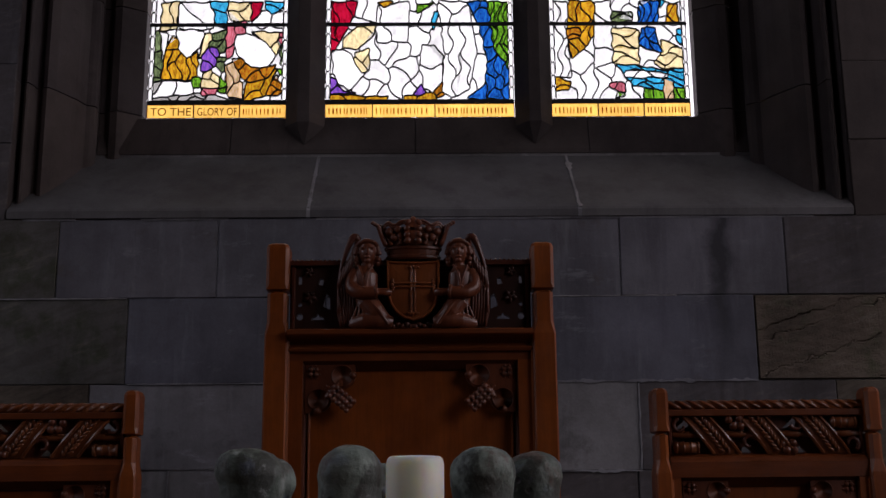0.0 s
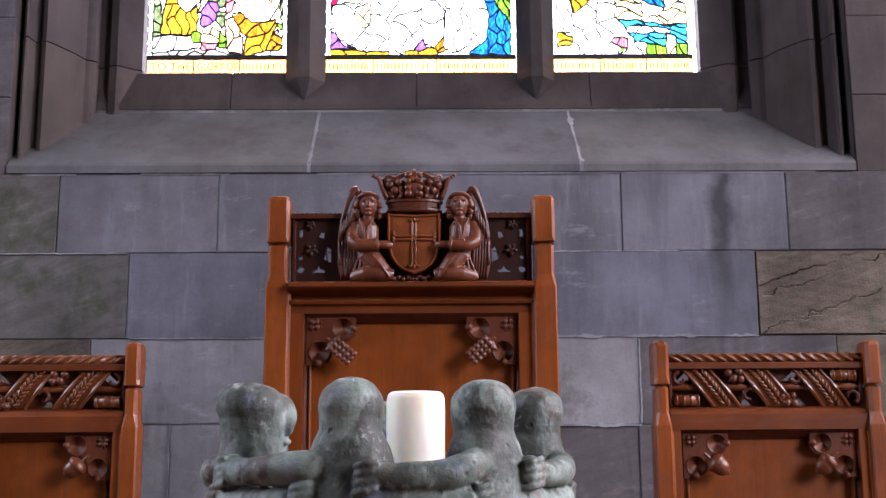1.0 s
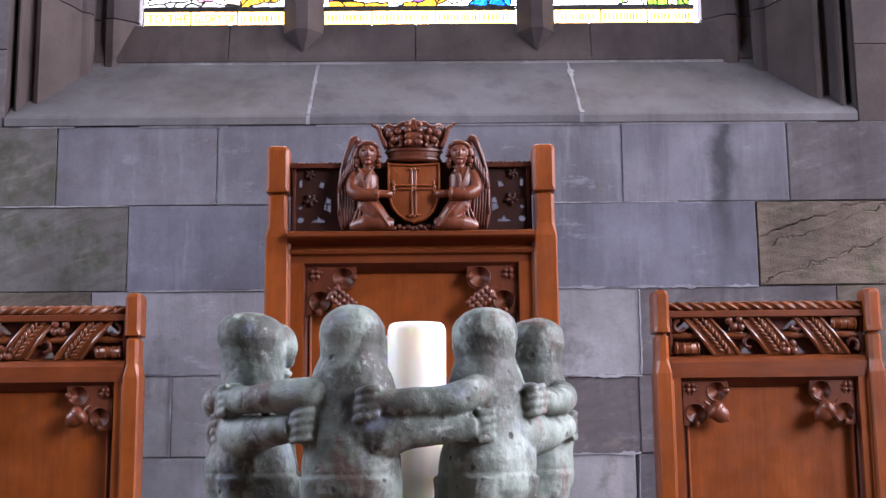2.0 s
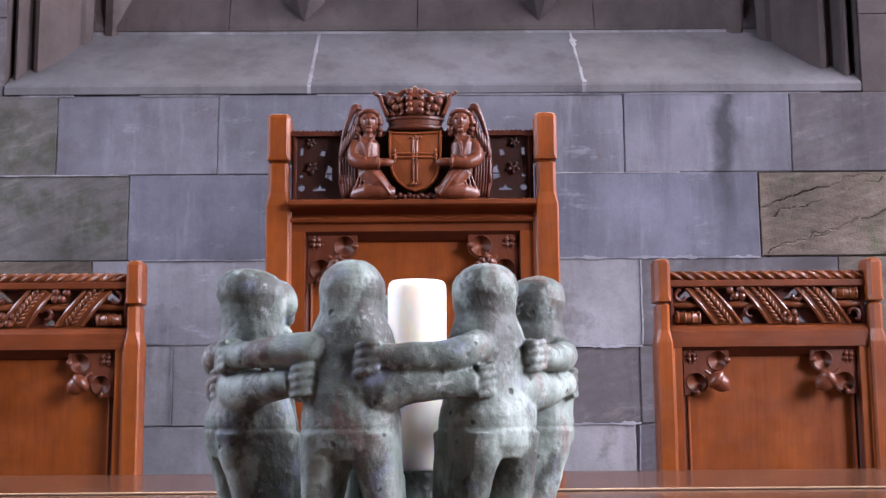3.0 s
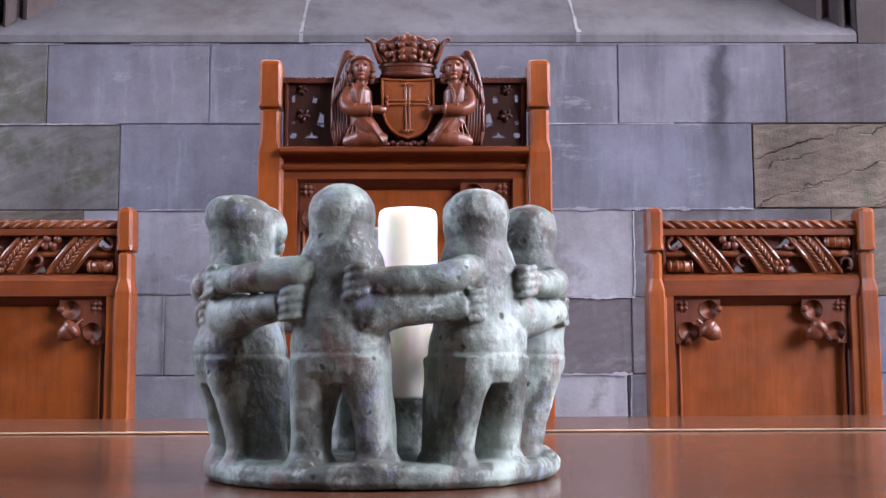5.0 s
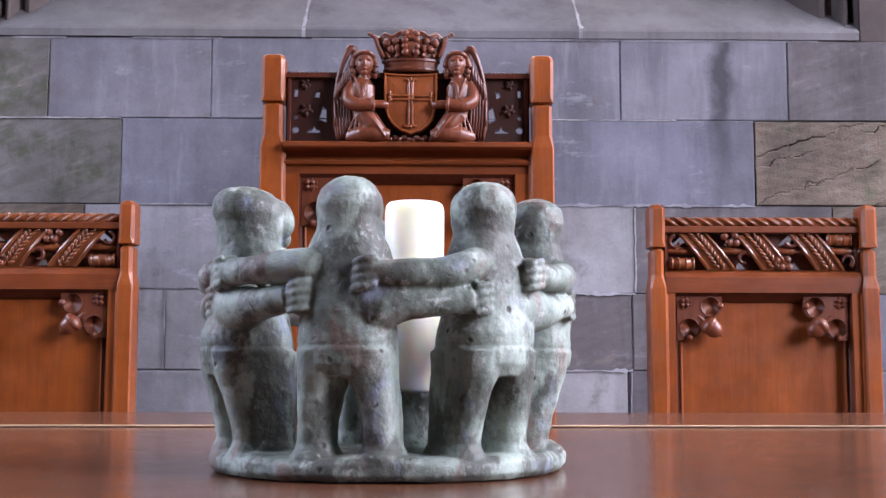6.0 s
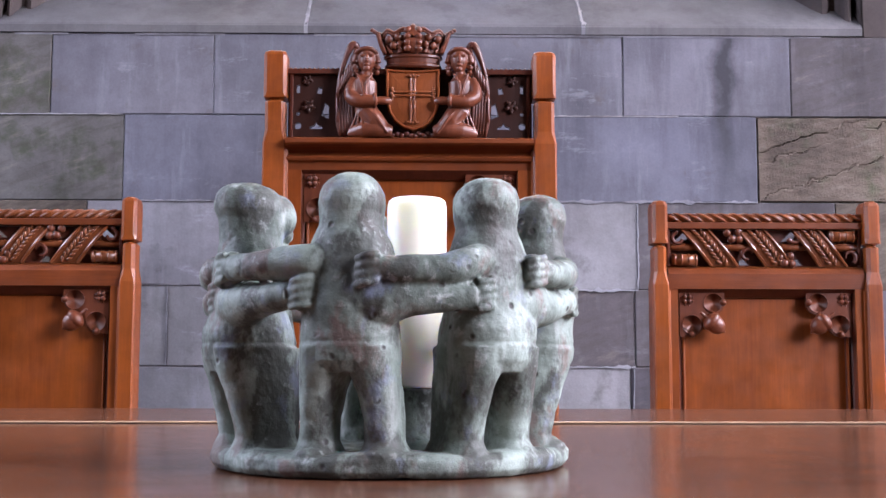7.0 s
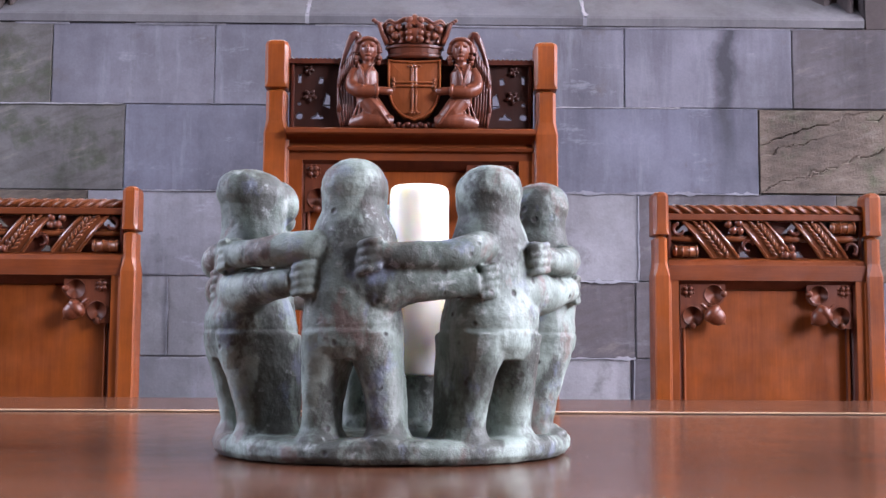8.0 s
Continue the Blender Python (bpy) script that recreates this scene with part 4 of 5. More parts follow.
def side_chair(where, flip, label):
    root = thing("side_chair", where, label, "chair", "carved side chairs")
    half, post_in, pan = 0.272, 0.234, 0.211
    back_frame(root, half, post_in, pan, 1.030, 1.030, (1.070, 1.134, 1.240), "acorn", 0.105)
    lower_chair(root, half, post_in, False)
    rail = [(0.046, 1.030), (0.002, 1.030), (0.002, 1.066), (0.010, 1.078), (0.024, 1.085), (0.046, 1.085)]
    part("rail", prism(bmesh.new(), rail, 0, -post_in, post_in), M_OAK_SHADED, root)
    part("fillet", box(bmesh.new(), -post_in, post_in, 0.008, 0.044, 1.174, 1.190, 0.002), M_OAK_SHADED, root)
    # twisted rope along the top
    bm = bmesh.new()
    tube(bm, [(-post_in, 0.024, 1.201), (post_in, 0.024, 1.201)], 0.0112, 12)
    n = 17
    for i in range(n):
        x = -post_in + (i + 0.5) * 2 * post_in / n
        tube(bm, [(x - flip * 0.024, 0.024, 1.2118), (x - flip * 0.014, 0.0158, 1.2085), (x, 0.0132, 1.2015), (x + flip * 0.014, 0.0154, 1.1945), (x + flip * 0.024, 0.022, 1.1910)], [0.002, 0.0042, 0.0048, 0.0042, 0.002], 6)
    part("rope_moulding", bm, M_BAND, root, "carved rope-twist moulding", smooth=True)
    z0, z1 = 1.0855, 1.1735
    # three slanting ribbons with an ear of corn on each
    for top, bot in ((-0.165, -0.095), (-0.030, 0.036), (0.100, 0.166)):
        top, bot = flip * top, flip * bot
        bm = bmesh.new()
        w = 0.033
        steps = [(z1 + (z0 - z1) * i / 8, top + (bot - top) * i / 8, 0.021 - 0.009 * math.sin(math.pi * i / 8)) for i in range(9)]
        ring_loft(bm, [[(x - w, y, z), (x + w, y, z), (x + w, y + 0.010, z), (x - w, y + 0.010, z)] for z, x, y in steps])
        for s in (-1, 1):
            tube(bm, [(x + s * (w - 0.002), y - 0.001, z) for z, x, y in steps], [0.0042] * 9, 6)
        ribbon = part("ribbon", bm, M_BAND, root, "slanting carved ribbon")
        for i in range(9):
            f = (i + 0.6) / 9.4
            x, z, y = top + (bot - top) * f, z1 + (z0 - z1) * f, 0.018 - 0.009 * math.sin(math.pi * f)
            for s in (-1, 1):
                piece("corn_grain", GRAIN, ribbon, Matrix.Translation((x + s * 0.0085, y, z + 0.002)) @ pose(0, 0, 0, 0, s * 30 - flip * 35, 0))
    # ground of the band, open in small gaps
    gaps = []
    for a in (-0.212, -0.085, 0.045, 0.172):
        gaps += [[(flip * (a + dx), z) for dx, z in ((0.000, 1.146), (0.026, 1.170), (0.038, 1.168), (0.030, 1.150))],
                 [(flip * (a + dx), z) for dx, z in ((0.028, 1.089), (0.052, 1.089), (0.040, 1.104), (0.030, 1.100))]]
    gaps = [g for g in gaps if all(abs(x) < 0.222 for x, _ in g)]
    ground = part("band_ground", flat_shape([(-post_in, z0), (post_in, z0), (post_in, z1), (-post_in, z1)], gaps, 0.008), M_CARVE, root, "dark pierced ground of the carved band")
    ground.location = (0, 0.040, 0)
    # branch with curling leaves and round berries between the ribbons
    for a, b in ((-0.232, -0.150), (-0.105, -0.025), (0.025, 0.105), (0.16, 0.232)):
        bm = bmesh.new()
        tube(bm, [(flip * a, 0.030, 1.134), (flip * (a + b) / 2, 0.026, 1.131), (flip * b, 0.030, 1.133)], 0.0085, 8)
        tube(bm, [(flip * a, 0.024, 1.138), (flip * b, 0.024, 1.137)], 0.0028, 6)
        part("branch", bm, M_BAND, root, smooth=True)
    for cx, cz in ((-0.075, 1.160), (0.050, 1.102)):
        for dx, dz in ((-0.013, 0.006), (0.012, 0.008), (-0.002, -0.009), (0.015, -0.010)):
            piece("berry", BERRY, root, Matrix.Translation((flip * (cx + dx), 0.018, cz + dz)))
    for cx, cz, a0 in ((-0.040, 1.112, 30), (0.075, 1.158, 200), (-0.205, 1.152, 100), (0.205, 1.108, -60)):
        pts = [(flip * (cx + (0.017 - 0.008 * i / 8) * math.cos(radians(a0 + 32 * i))), 0.020, cz + (0.017 - 0.008 * i / 8) * math.sin(radians(a0 + 32 * i))) for i in range(9)]
        part("curled_leaf", tube(bmesh.new(), pts, [0.006 - 0.0003 * i for i in range(9)], 7, (1, 1.4), (0, 1, 0)), M_CARVE, root, smooth=True)
    for cx, cz in ((-0.192, 1.1005), (0.186, 1.158)):
        bm = bmesh.new()
        tube(bm, [(flip * cx - 0.030, 0.020, cz), (flip * cx + 0.030, 0.020, cz)], 0.0135, 12)
        for i in range(4):
            x = flip * cx - 0.026 + 0.017 * i
            tube(bm, [(x, 0.020, cz), (x + 0.004, 0.020, cz)], 0.0152, 12)
        part("scroll", bm, M_BAND, root, "rolled end of the ribbon", smooth=True)
    for s in (-1, 1):
        part("side_fillet", tube(bmesh.new(), [(s * 0.229, 0.020, z0), (s * 0.229, 0.020, z1)], 0.005, 6), M_CARVE, root)
    return root


side_chair((0.825, 2.73, 0), 1, "varnished oak side chair with carved ribbons leaning down to one side")
side_chair((-0.935, 2.73, 0.004), -1, "varnished oak side chair with carved ribbons rising to one side")


# ---- the throne ----
throne = thing("throne", (-0.022, 2.73, 0), "tall varnished oak armchair with carved shield, crown and winged figures", "chair")
TH, TP, TN = 0.350, 0.294, 0.258
back_frame(throne, TH, TP, TN, 1.312, 1.312, (1.404, 1.481, 1.600), "hop", 0.116)
lower_chair(throne, TH, TP, True)
RAIL = [(0.046, 1.312), (0.006, 1.312), (0.006, 1.330), (-0.004, 1.334), (-0.006, 1.340), (-0.002, 1.346), (0.012, 1.348), (0.013, 1.353), (0.004, 1.358), (-0.012, 1.364), (-0.028, 1.368), (-0.032, 1.372), (-0.031, 1.381), (-0.024, 1.385), (0.046, 1.385)]
part("rail", prism(bmesh.new(), RAIL, 0, -TP, TP), M_OAK_SHADED, throne, "moulded oak rail")


def lowered(bm):
    """Stretches the carving down to the rail."""
    for v in bm.verts:
        v.co.z = 1.652 - (1.652 - v.co.z) * 1.051
    return bm


def disc(cx, cz, r, n=12):
    return [(cx + r * math.cos(2 * math.pi * i / n), cz + r * math.sin(2 * math.pi * i / n)) for i in range(n)]


Z0, Z1 = 1.3845, 1.560
holes = []
for s in (-1, 1):
    holes += [[(s * x, z) for x, z in ((0.266, 1.503), (0.274, 1.503), (0.274, 1.522), (0.266, 1.524))], disc(s * 0.270, 1.4225, 0.0085), disc(s * 0.270, 1.452, 0.005, 8),
              [(s * x, z) for x, z in ((0.243, 1.415), (0.210, 1.415), (0.213, 1.422), (0.222, 1.424), (0.226, 1.432), (0.231, 1.424), (0.240, 1.421))],
              [(s * x, z) for x, z in ((0.226, 1.503), (0.214, 1.500), (0.212, 1.516), (0.222, 1.518))],
              [(s * x, z) for x, z in ((0.214, 1.448), (0.196, 1.440), (0.196, 1.472), (0.206, 1.480))]]
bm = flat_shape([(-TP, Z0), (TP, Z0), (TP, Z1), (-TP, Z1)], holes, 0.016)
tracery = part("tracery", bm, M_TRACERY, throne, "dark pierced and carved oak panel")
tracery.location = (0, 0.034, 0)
for s in (-1, 1):
    for cx, cz, r in ((0.244, 1.470, 0.013), (0.247, 1.533, 0.010)):
        bm = bmesh.new()
        ball(bm, (0, 0, 0), (r, 0.005, r * 0.9), None, 10)
        for k in range(5):
            a = k * 1.257 + cx * 40
            ball(bm, (r * 0.8 * math.cos(a), -0.003, r * 0.8 * math.sin(a)), (r * 0.55, 0.004, r * 0.38), (0, -math.degrees(a), 0), 8)
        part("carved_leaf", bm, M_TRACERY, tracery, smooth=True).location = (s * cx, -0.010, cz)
    part("side_fillet", tube(bmesh.new(), [(s * 0.286, 0.022, Z0), (s * 0.286, 0.022, Z1)], 0.005, 6), M_CARVE, throne)
bm = bmesh.new()
box(bm, -TP, TP, 0.012, 0.046, Z1 - 0.012, Z1 - 0.001)
for i in range(52):
    x = -TP + (i + 0.5) * 2 * TP / 52
    ball(bm, (x, 0.028, Z1 + 0.001), (0.0048, 0.012, 0.0045), None, 8)
part("beaded_edge", bm, M_CARVE, throne, "beaded top edge")


def shield_outline(k=1.0):
    pts = [(-0.064, 0.070), (-0.05, 0.068), (0.0, 0.066), (0.05, 0.068), (0.064, 0.070)]
    right = [(0.064, 0.02), (0.062, -0.01), (0.055, -0.034), (0.042, -0.052), (0.023, -0.066), (0.0, -0.073)]
    pts += right + [(-x, z) for x, z in right[-2::-1]]
    return [(x * k, z * k) for x, z in pts]


CX, CZ = 0.007, 1.488
bm = bmesh.new()
ring_loft(bm, [[(CX + x, y, CZ + z) for x, z in shield_outline(k)] for k, y in ((1.0, 0.020), (1.0, -0.016), (0.97, -0.021), (0.93, -0.021), (0.90, -0.016), (0.60, -0.0185), (0.25, -0.0195))])
shield = part("shield", lowered(bm), M_SHIELD, throne, "lighter oak heraldic shield with a cross")
bm = bmesh.new()
CROSS = CZ + 0.011
for off in (-0.0042, 0.0042):
    tube(bm, [(CX + off, -0.0185, CZ + 0.054), (CX + off, -0.0225, CZ + 0.02), (CX + off, -0.0225, CZ - 0.02), (CX + off, -0.0185, CZ - 0.056)], 0.0030, 7)
    tube(bm, [(CX - 0.050, -0.0185, CROSS + off), (CX - 0.02, -0.0225, CROSS + off), (CX + 0.02, -0.0225, CROSS + off), (CX + 0.050, -0.0185, CROSS + off)], 0.0030, 7)
for ex, ez, tx, tz in ((0, 0.054, 1, 0), (0, -0.055, 1, 0), (0.050, 0.011, 0, 1), (-0.050, 0.011, 0, 1)):
    for d in (-1, 1):
        bx, bz = CX + ex + tx * d * 0.004, CZ + ez + tz * d * 0.004
        ox, oz = (1 if ex > 0 else -1 if ex < 0 else 0), (1 if tx and ez > 0 else -1 if tx else 0)
        tube(bm, [(bx - ox * 0.006, -0.0200, bz - oz * 0.006), (bx + tx * d * 0.004, -0.0205, bz + tz * d * 0.004), (bx + tx * d * 0.011 - ox * 0.002, -0.0195, bz + tz * d * 0.011 - oz * 0.002)], [0.003, 0.0034, 0.0026], 7)
    ball(bm, (CX + ex, -0.0200, CZ + ez), (0.0050, 0.004, 0.0050), None, 10)
part("cross", lowered(bm), M_SHIELD, shield, "raised cross with flared ends", smooth=True)

# crown above the shield
bm = bmesh.new()
def crown_ring(z, rx, ry):
    return [(CX + rx * math.cos(2 * math.pi * i / 24), 0.012 + ry * math.sin(2 * math.pi * i / 24), z) for i in range(24)]
ring_loft(bm, [crown_ring(z, rx, ry) for z, rx, ry in ((1.557, 0.062, 0.030), (1.561, 0.068, 0.034), (1.566, 0.068, 0.034), (1.569, 0.064, 0.031), (1.580, 0.066, 0.032), (1.583, 0.071, 0.035), (1.588, 0.071, 0.035), (1.592, 0.066, 0.030), (1.635, 0.083, 0.034), (1.636, 0.074, 0.026))])
crown = part("crown", bm, M_MID, throne, "carved oak crown with leaves and round fruits")
bm = bmesh.new()
for s in (-1, 1):
    tube(bm, [(CX + s * 0.066, -0.004, 1.592), (CX + s * 0.078, -0.008, 1.618), (CX + s * 0.084, -0.008, 1.638), (CX + s * 0.097, -0.006, 1.650)], [0.010, 0.009, 0.010, 0.004], 8, (1, 0.6))
    for i in range(3):
        ball(bm, (CX + s * (0.086 + 0.006 * i), -0.012, 1.640 + 0.004 * i), (0.006, 0.006, 0.005), None, 8)
tube(bm, [(CX, -0.022, 1.590), (CX, -0.027, 1.615), (CX, -0.028, 1.640), (CX, -0.018, 1.662)], [0.008, 0.016, 0.015, 0.004], 10, (1, 0.5))
for i in range(4):
    for s in (-1, 1):
        ball(bm, (CX + s * 0.013, -0.030, 1.600 + 0.015 * i), (0.010, 0.006, 0.008), (0, s * 35, 0), 8)
for dz, r in ((0.0, 0.0042), (-0.006, 0.0028)):
    tube(bm, [(CX + 0.082 * math.cos(a), 0.012 - 0.036 * math.sin(a), 1.640 + dz + 0.0045 * math.sin(11 * a) + 0.006 * math.sin(a)) for a in [math.pi * i / 44 for i in range(45)]], r, 7)
for i in range(7):
    a = math.pi * (i + 0.5) / 7
    tube(bm, [(CX + 0.069 * math.cos(a), 0.012 - 0.033 * math.sin(a), 1.592), (CX + 0.074 * math.cos(a), 0.012 - 0.036 * math.sin(a), 1.603), (CX + 0.075 * math.cos(a + 0.12), 0.012 - 0.036 * math.sin(a + 0.12), 1.611)], [0.009, 0.006, 0.002], 8, (1, 0.5))
part("crown_leaf", bm, M_MID, crown, smooth=True)
for s in (-1, 1):
    for x, z in ((0.036, 1.630), (0.030, 1.612), (0.046, 1.610), (0.058, 1.624)):
        piece("crown_fruit", BERRY, crown, Matrix.Translation((CX + s * x, -0.016, z)))
bm = bmesh.new()
for i in range(6):
    for s in (-1, 1):
        ball(bm, (CX + s * 0.011 * (i + 0.4), -0.012, 1.404 + 0.004 * (i % 2)), (0.008, 0.010, 0.006), (0, s * 25, 0), 8)
part("foliage", lowered(bm), M_CARVE, throne, smooth=True)


def winged(s):
    """A plain carved kneeling winged form beside the shield."""
    bm = bmesh.new()
    X = lambda x: CX + s * x
    # kneeling skirt, its front edge near the foot of the shield
    tube(bm, [(X(0.050), -0.020, 1.412), (X(0.080), -0.024, 1.416), (X(0.115), -0.018, 1.416), (X(0.150), -0.006, 1.409)], [0.013, 0.019, 0.020, 0.012], 20)
    tube(bm, [(X(0.066), -0.020, 1.416), (X(0.090), -0.020, 1.436), (X(0.110), -0.014, 1.462)], [0.016, 0.024, 0.026], 20)
    for q in range(7):
        tube(bm, [(X(0.106 + 0.004 * q), -0.038 + 0.003 * q, 1.462), (X(0.080 + 0.010 * q), -0.044 + 0.004 * q, 1.434), (X(0.058 + 0.016 * q), -0.038 + 0.004 * q, 1.405)], [0.0022, 0.0034, 0.0030], 6)
    # chest and shoulders
    tube(bm, [(X(0.112), -0.008, 1.448), (X(0.113), -0.010, 1.470), (X(0.115), -0.012, 1.500), (X(0.116), -0.010, 1.526), (X(0.114), -0.008, 1.545)], [0.025, 0.026, 0.030, 0.031, 0.015], 24, (1.0, 0.75), (0, 1, 0))
    tube(bm, [(X(0.096), -0.028, 1.545), (X(0.110), -0.036, 1.520), (X(0.112), -0.036, 1.490)], 0.0030, 6)
    tube(bm, [(X(0.132), -0.026, 1.545), (X(0.122), -0.034, 1.520), (X(0.114), -0.036, 1.490)], 0.0030, 6)
    # head with a cap of hair falling on both sides
    tube(bm, [(X(0.112), -0.008, 1.540), (X(0.111), -0.010, 1.558)], 0.014, 14)
    ball(bm, (X(0.110), -0.016, 1.578), (0.0205, 0.021, 0.029), None, 24)
    ball(bm, (X(0.112), -0.004, 1.587), (0.0275, 0.022, 0.026), None, 24)
    tube(bm, [(X(0.086), -0.014, 1.592), (X(0.098), -0.030, 1.600), (X(0.122), -0.030, 1.600), (X(0.137), -0.014, 1.592)], 0.0052, 10)
    for d in (-1, 1):
        tube(bm, [(X(0.111 + d * 0.022), -0.014, 1.592), (X(0.111 + d * 0.027), -0.014, 1.572), (X(0.111 + d * 0.024), -0.014, 1.552), (X(0.111 + d * 0.029), -0.012, 1.546)], [0.007, 0.0085, 0.0085, 0.004], 10)
        ball(bm, (X(0.110 + d * 0.009), -0.034, 1.584), (0.0075, 0.0035, 0.0030), None, 8)
    tube(bm, [(X(0.110), -0.035, 1.586), (X(0.110), -0.040, 1.575), (X(0.110), -0.036, 1.571)], [0.0025, 0.0042, 0.0025], 8)
    ball(bm, (X(0.110), -0.034, 1.563), (0.0075, 0.0040, 0.0026), None, 8)
    ball(bm, (X(0.110), -0.031, 1.554), (0.0085, 0.006, 0.005), None, 8)
    # sleeve down to the elbow, forearm level, a cuff and a closed fist on the shield's edge
    tube(bm, [(X(0.138), -0.012, 1.532), (X(0.147), -0.020, 1.510), (X(0.146), -0.028, 1.490), (X(0.128), -0.038, 1.479), (X(0.104), -0.042, 1.478), (X(0.088), -0.040, 1.480)], [0.013, 0.0155, 0.0165, 0.0155, 0.0140, 0.0135], 20)
    tube(bm, [(X(0.092), -0.041, 1.4795), (X(0.086), -0.040, 1.480)], 0.0165, 16)
    tube(bm, [(X(0.086), -0.040, 1.480), (X(0.066), -0.036, 1.480), (X(0.054), -0.030, 1.480)], [0.0085, 0.0095, 0.0080], 14)
    for q in range(4):
        tube(bm, [(X(0.120 + 0.006 * q), -0.050 + 0.002 * q, 1.492), (X(0.116 + 0.008 * q), -0.053 + 0.003 * q, 1.480), (X(0.120 + 0.006 * q), -0.049 + 0.003 * q, 1.468)], 0.0020, 6)
    return bm


for s in (-1, 1):
    f = part("winged_figure", lowered(winged(s)), M_MID, throne, "kneeling carved oak winged form holding the shield")
    sculpted(f, 0.0014, 1)
    bm = bmesh.new()
    # long upright feathers under a rounded shoulder
    for i in range(6):
        x0, top = 0.142 + 0.0068 * i, 1.606 - 0.012 * i - 0.003 * i * i
        tube(bm, [(CX + s * (x0 - 0.004), -0.004, top), (CX + s * (x0 + 0.002), -0.010, top - 0.035), (CX + s * (x0 + 0.003), -0.010, 1.500), (CX + s * (x0 + 0.001), -0.008, 1.440 + 0.002 * i), (CX + s * (x0 - 0.003), -0.004, 1.412 - 0.001 * i)],
             [0.0040, 0.0046, 0.0045, 0.0044, 0.0028], 8, (1, 1.3), (0, 1, 0))
    for i in range(5):
        x0, z = 0.146 + 0.0066 * i, 1.575 - 0.010 * i
        tube(bm, [(CX + s * x0, -0.013, z), (CX + s * (x0 + 0.003), -0.015, z - 0.022), (CX + s * (x0 + 0.003), -0.012, z - 0.042)], [0.0042, 0.0048, 0.0024], 8)
    tube(bm, [(CX + s * 0.128, 0.004, 1.600), (CX + s * 0.138, -0.002, 1.616), (CX + s * 0.149, -0.004, 1.612), (CX + s * 0.164, -0.004, 1.578), (CX + s * 0.177, -0.002, 1.530), (CX + s * 0.181, 0.0, 1.480), (CX + s * 0.180, 0.0, 1.440), (CX + s * 0.172, 0.0, 1.404)],
         [0.005, 0.009, 0.009, 0.0065, 0.005, 0.0045, 0.0045, 0.004], 8)
    box(bm, *sorted((CX + s * 0.120, CX + s * 0.172)), 0.002, 0.012, 1.405, 1.560)
    part("wing", lowered(bm), M_CARVE, f, "folded feathered wing", smooth=True)


# ---- the candle holder ----
OX, OY = -0.013, 0.985


def ring_at(deg, r, z):
    a = radians(deg)
    return (OX + r * math.cos(a), OY + r * math.sin(a), z)


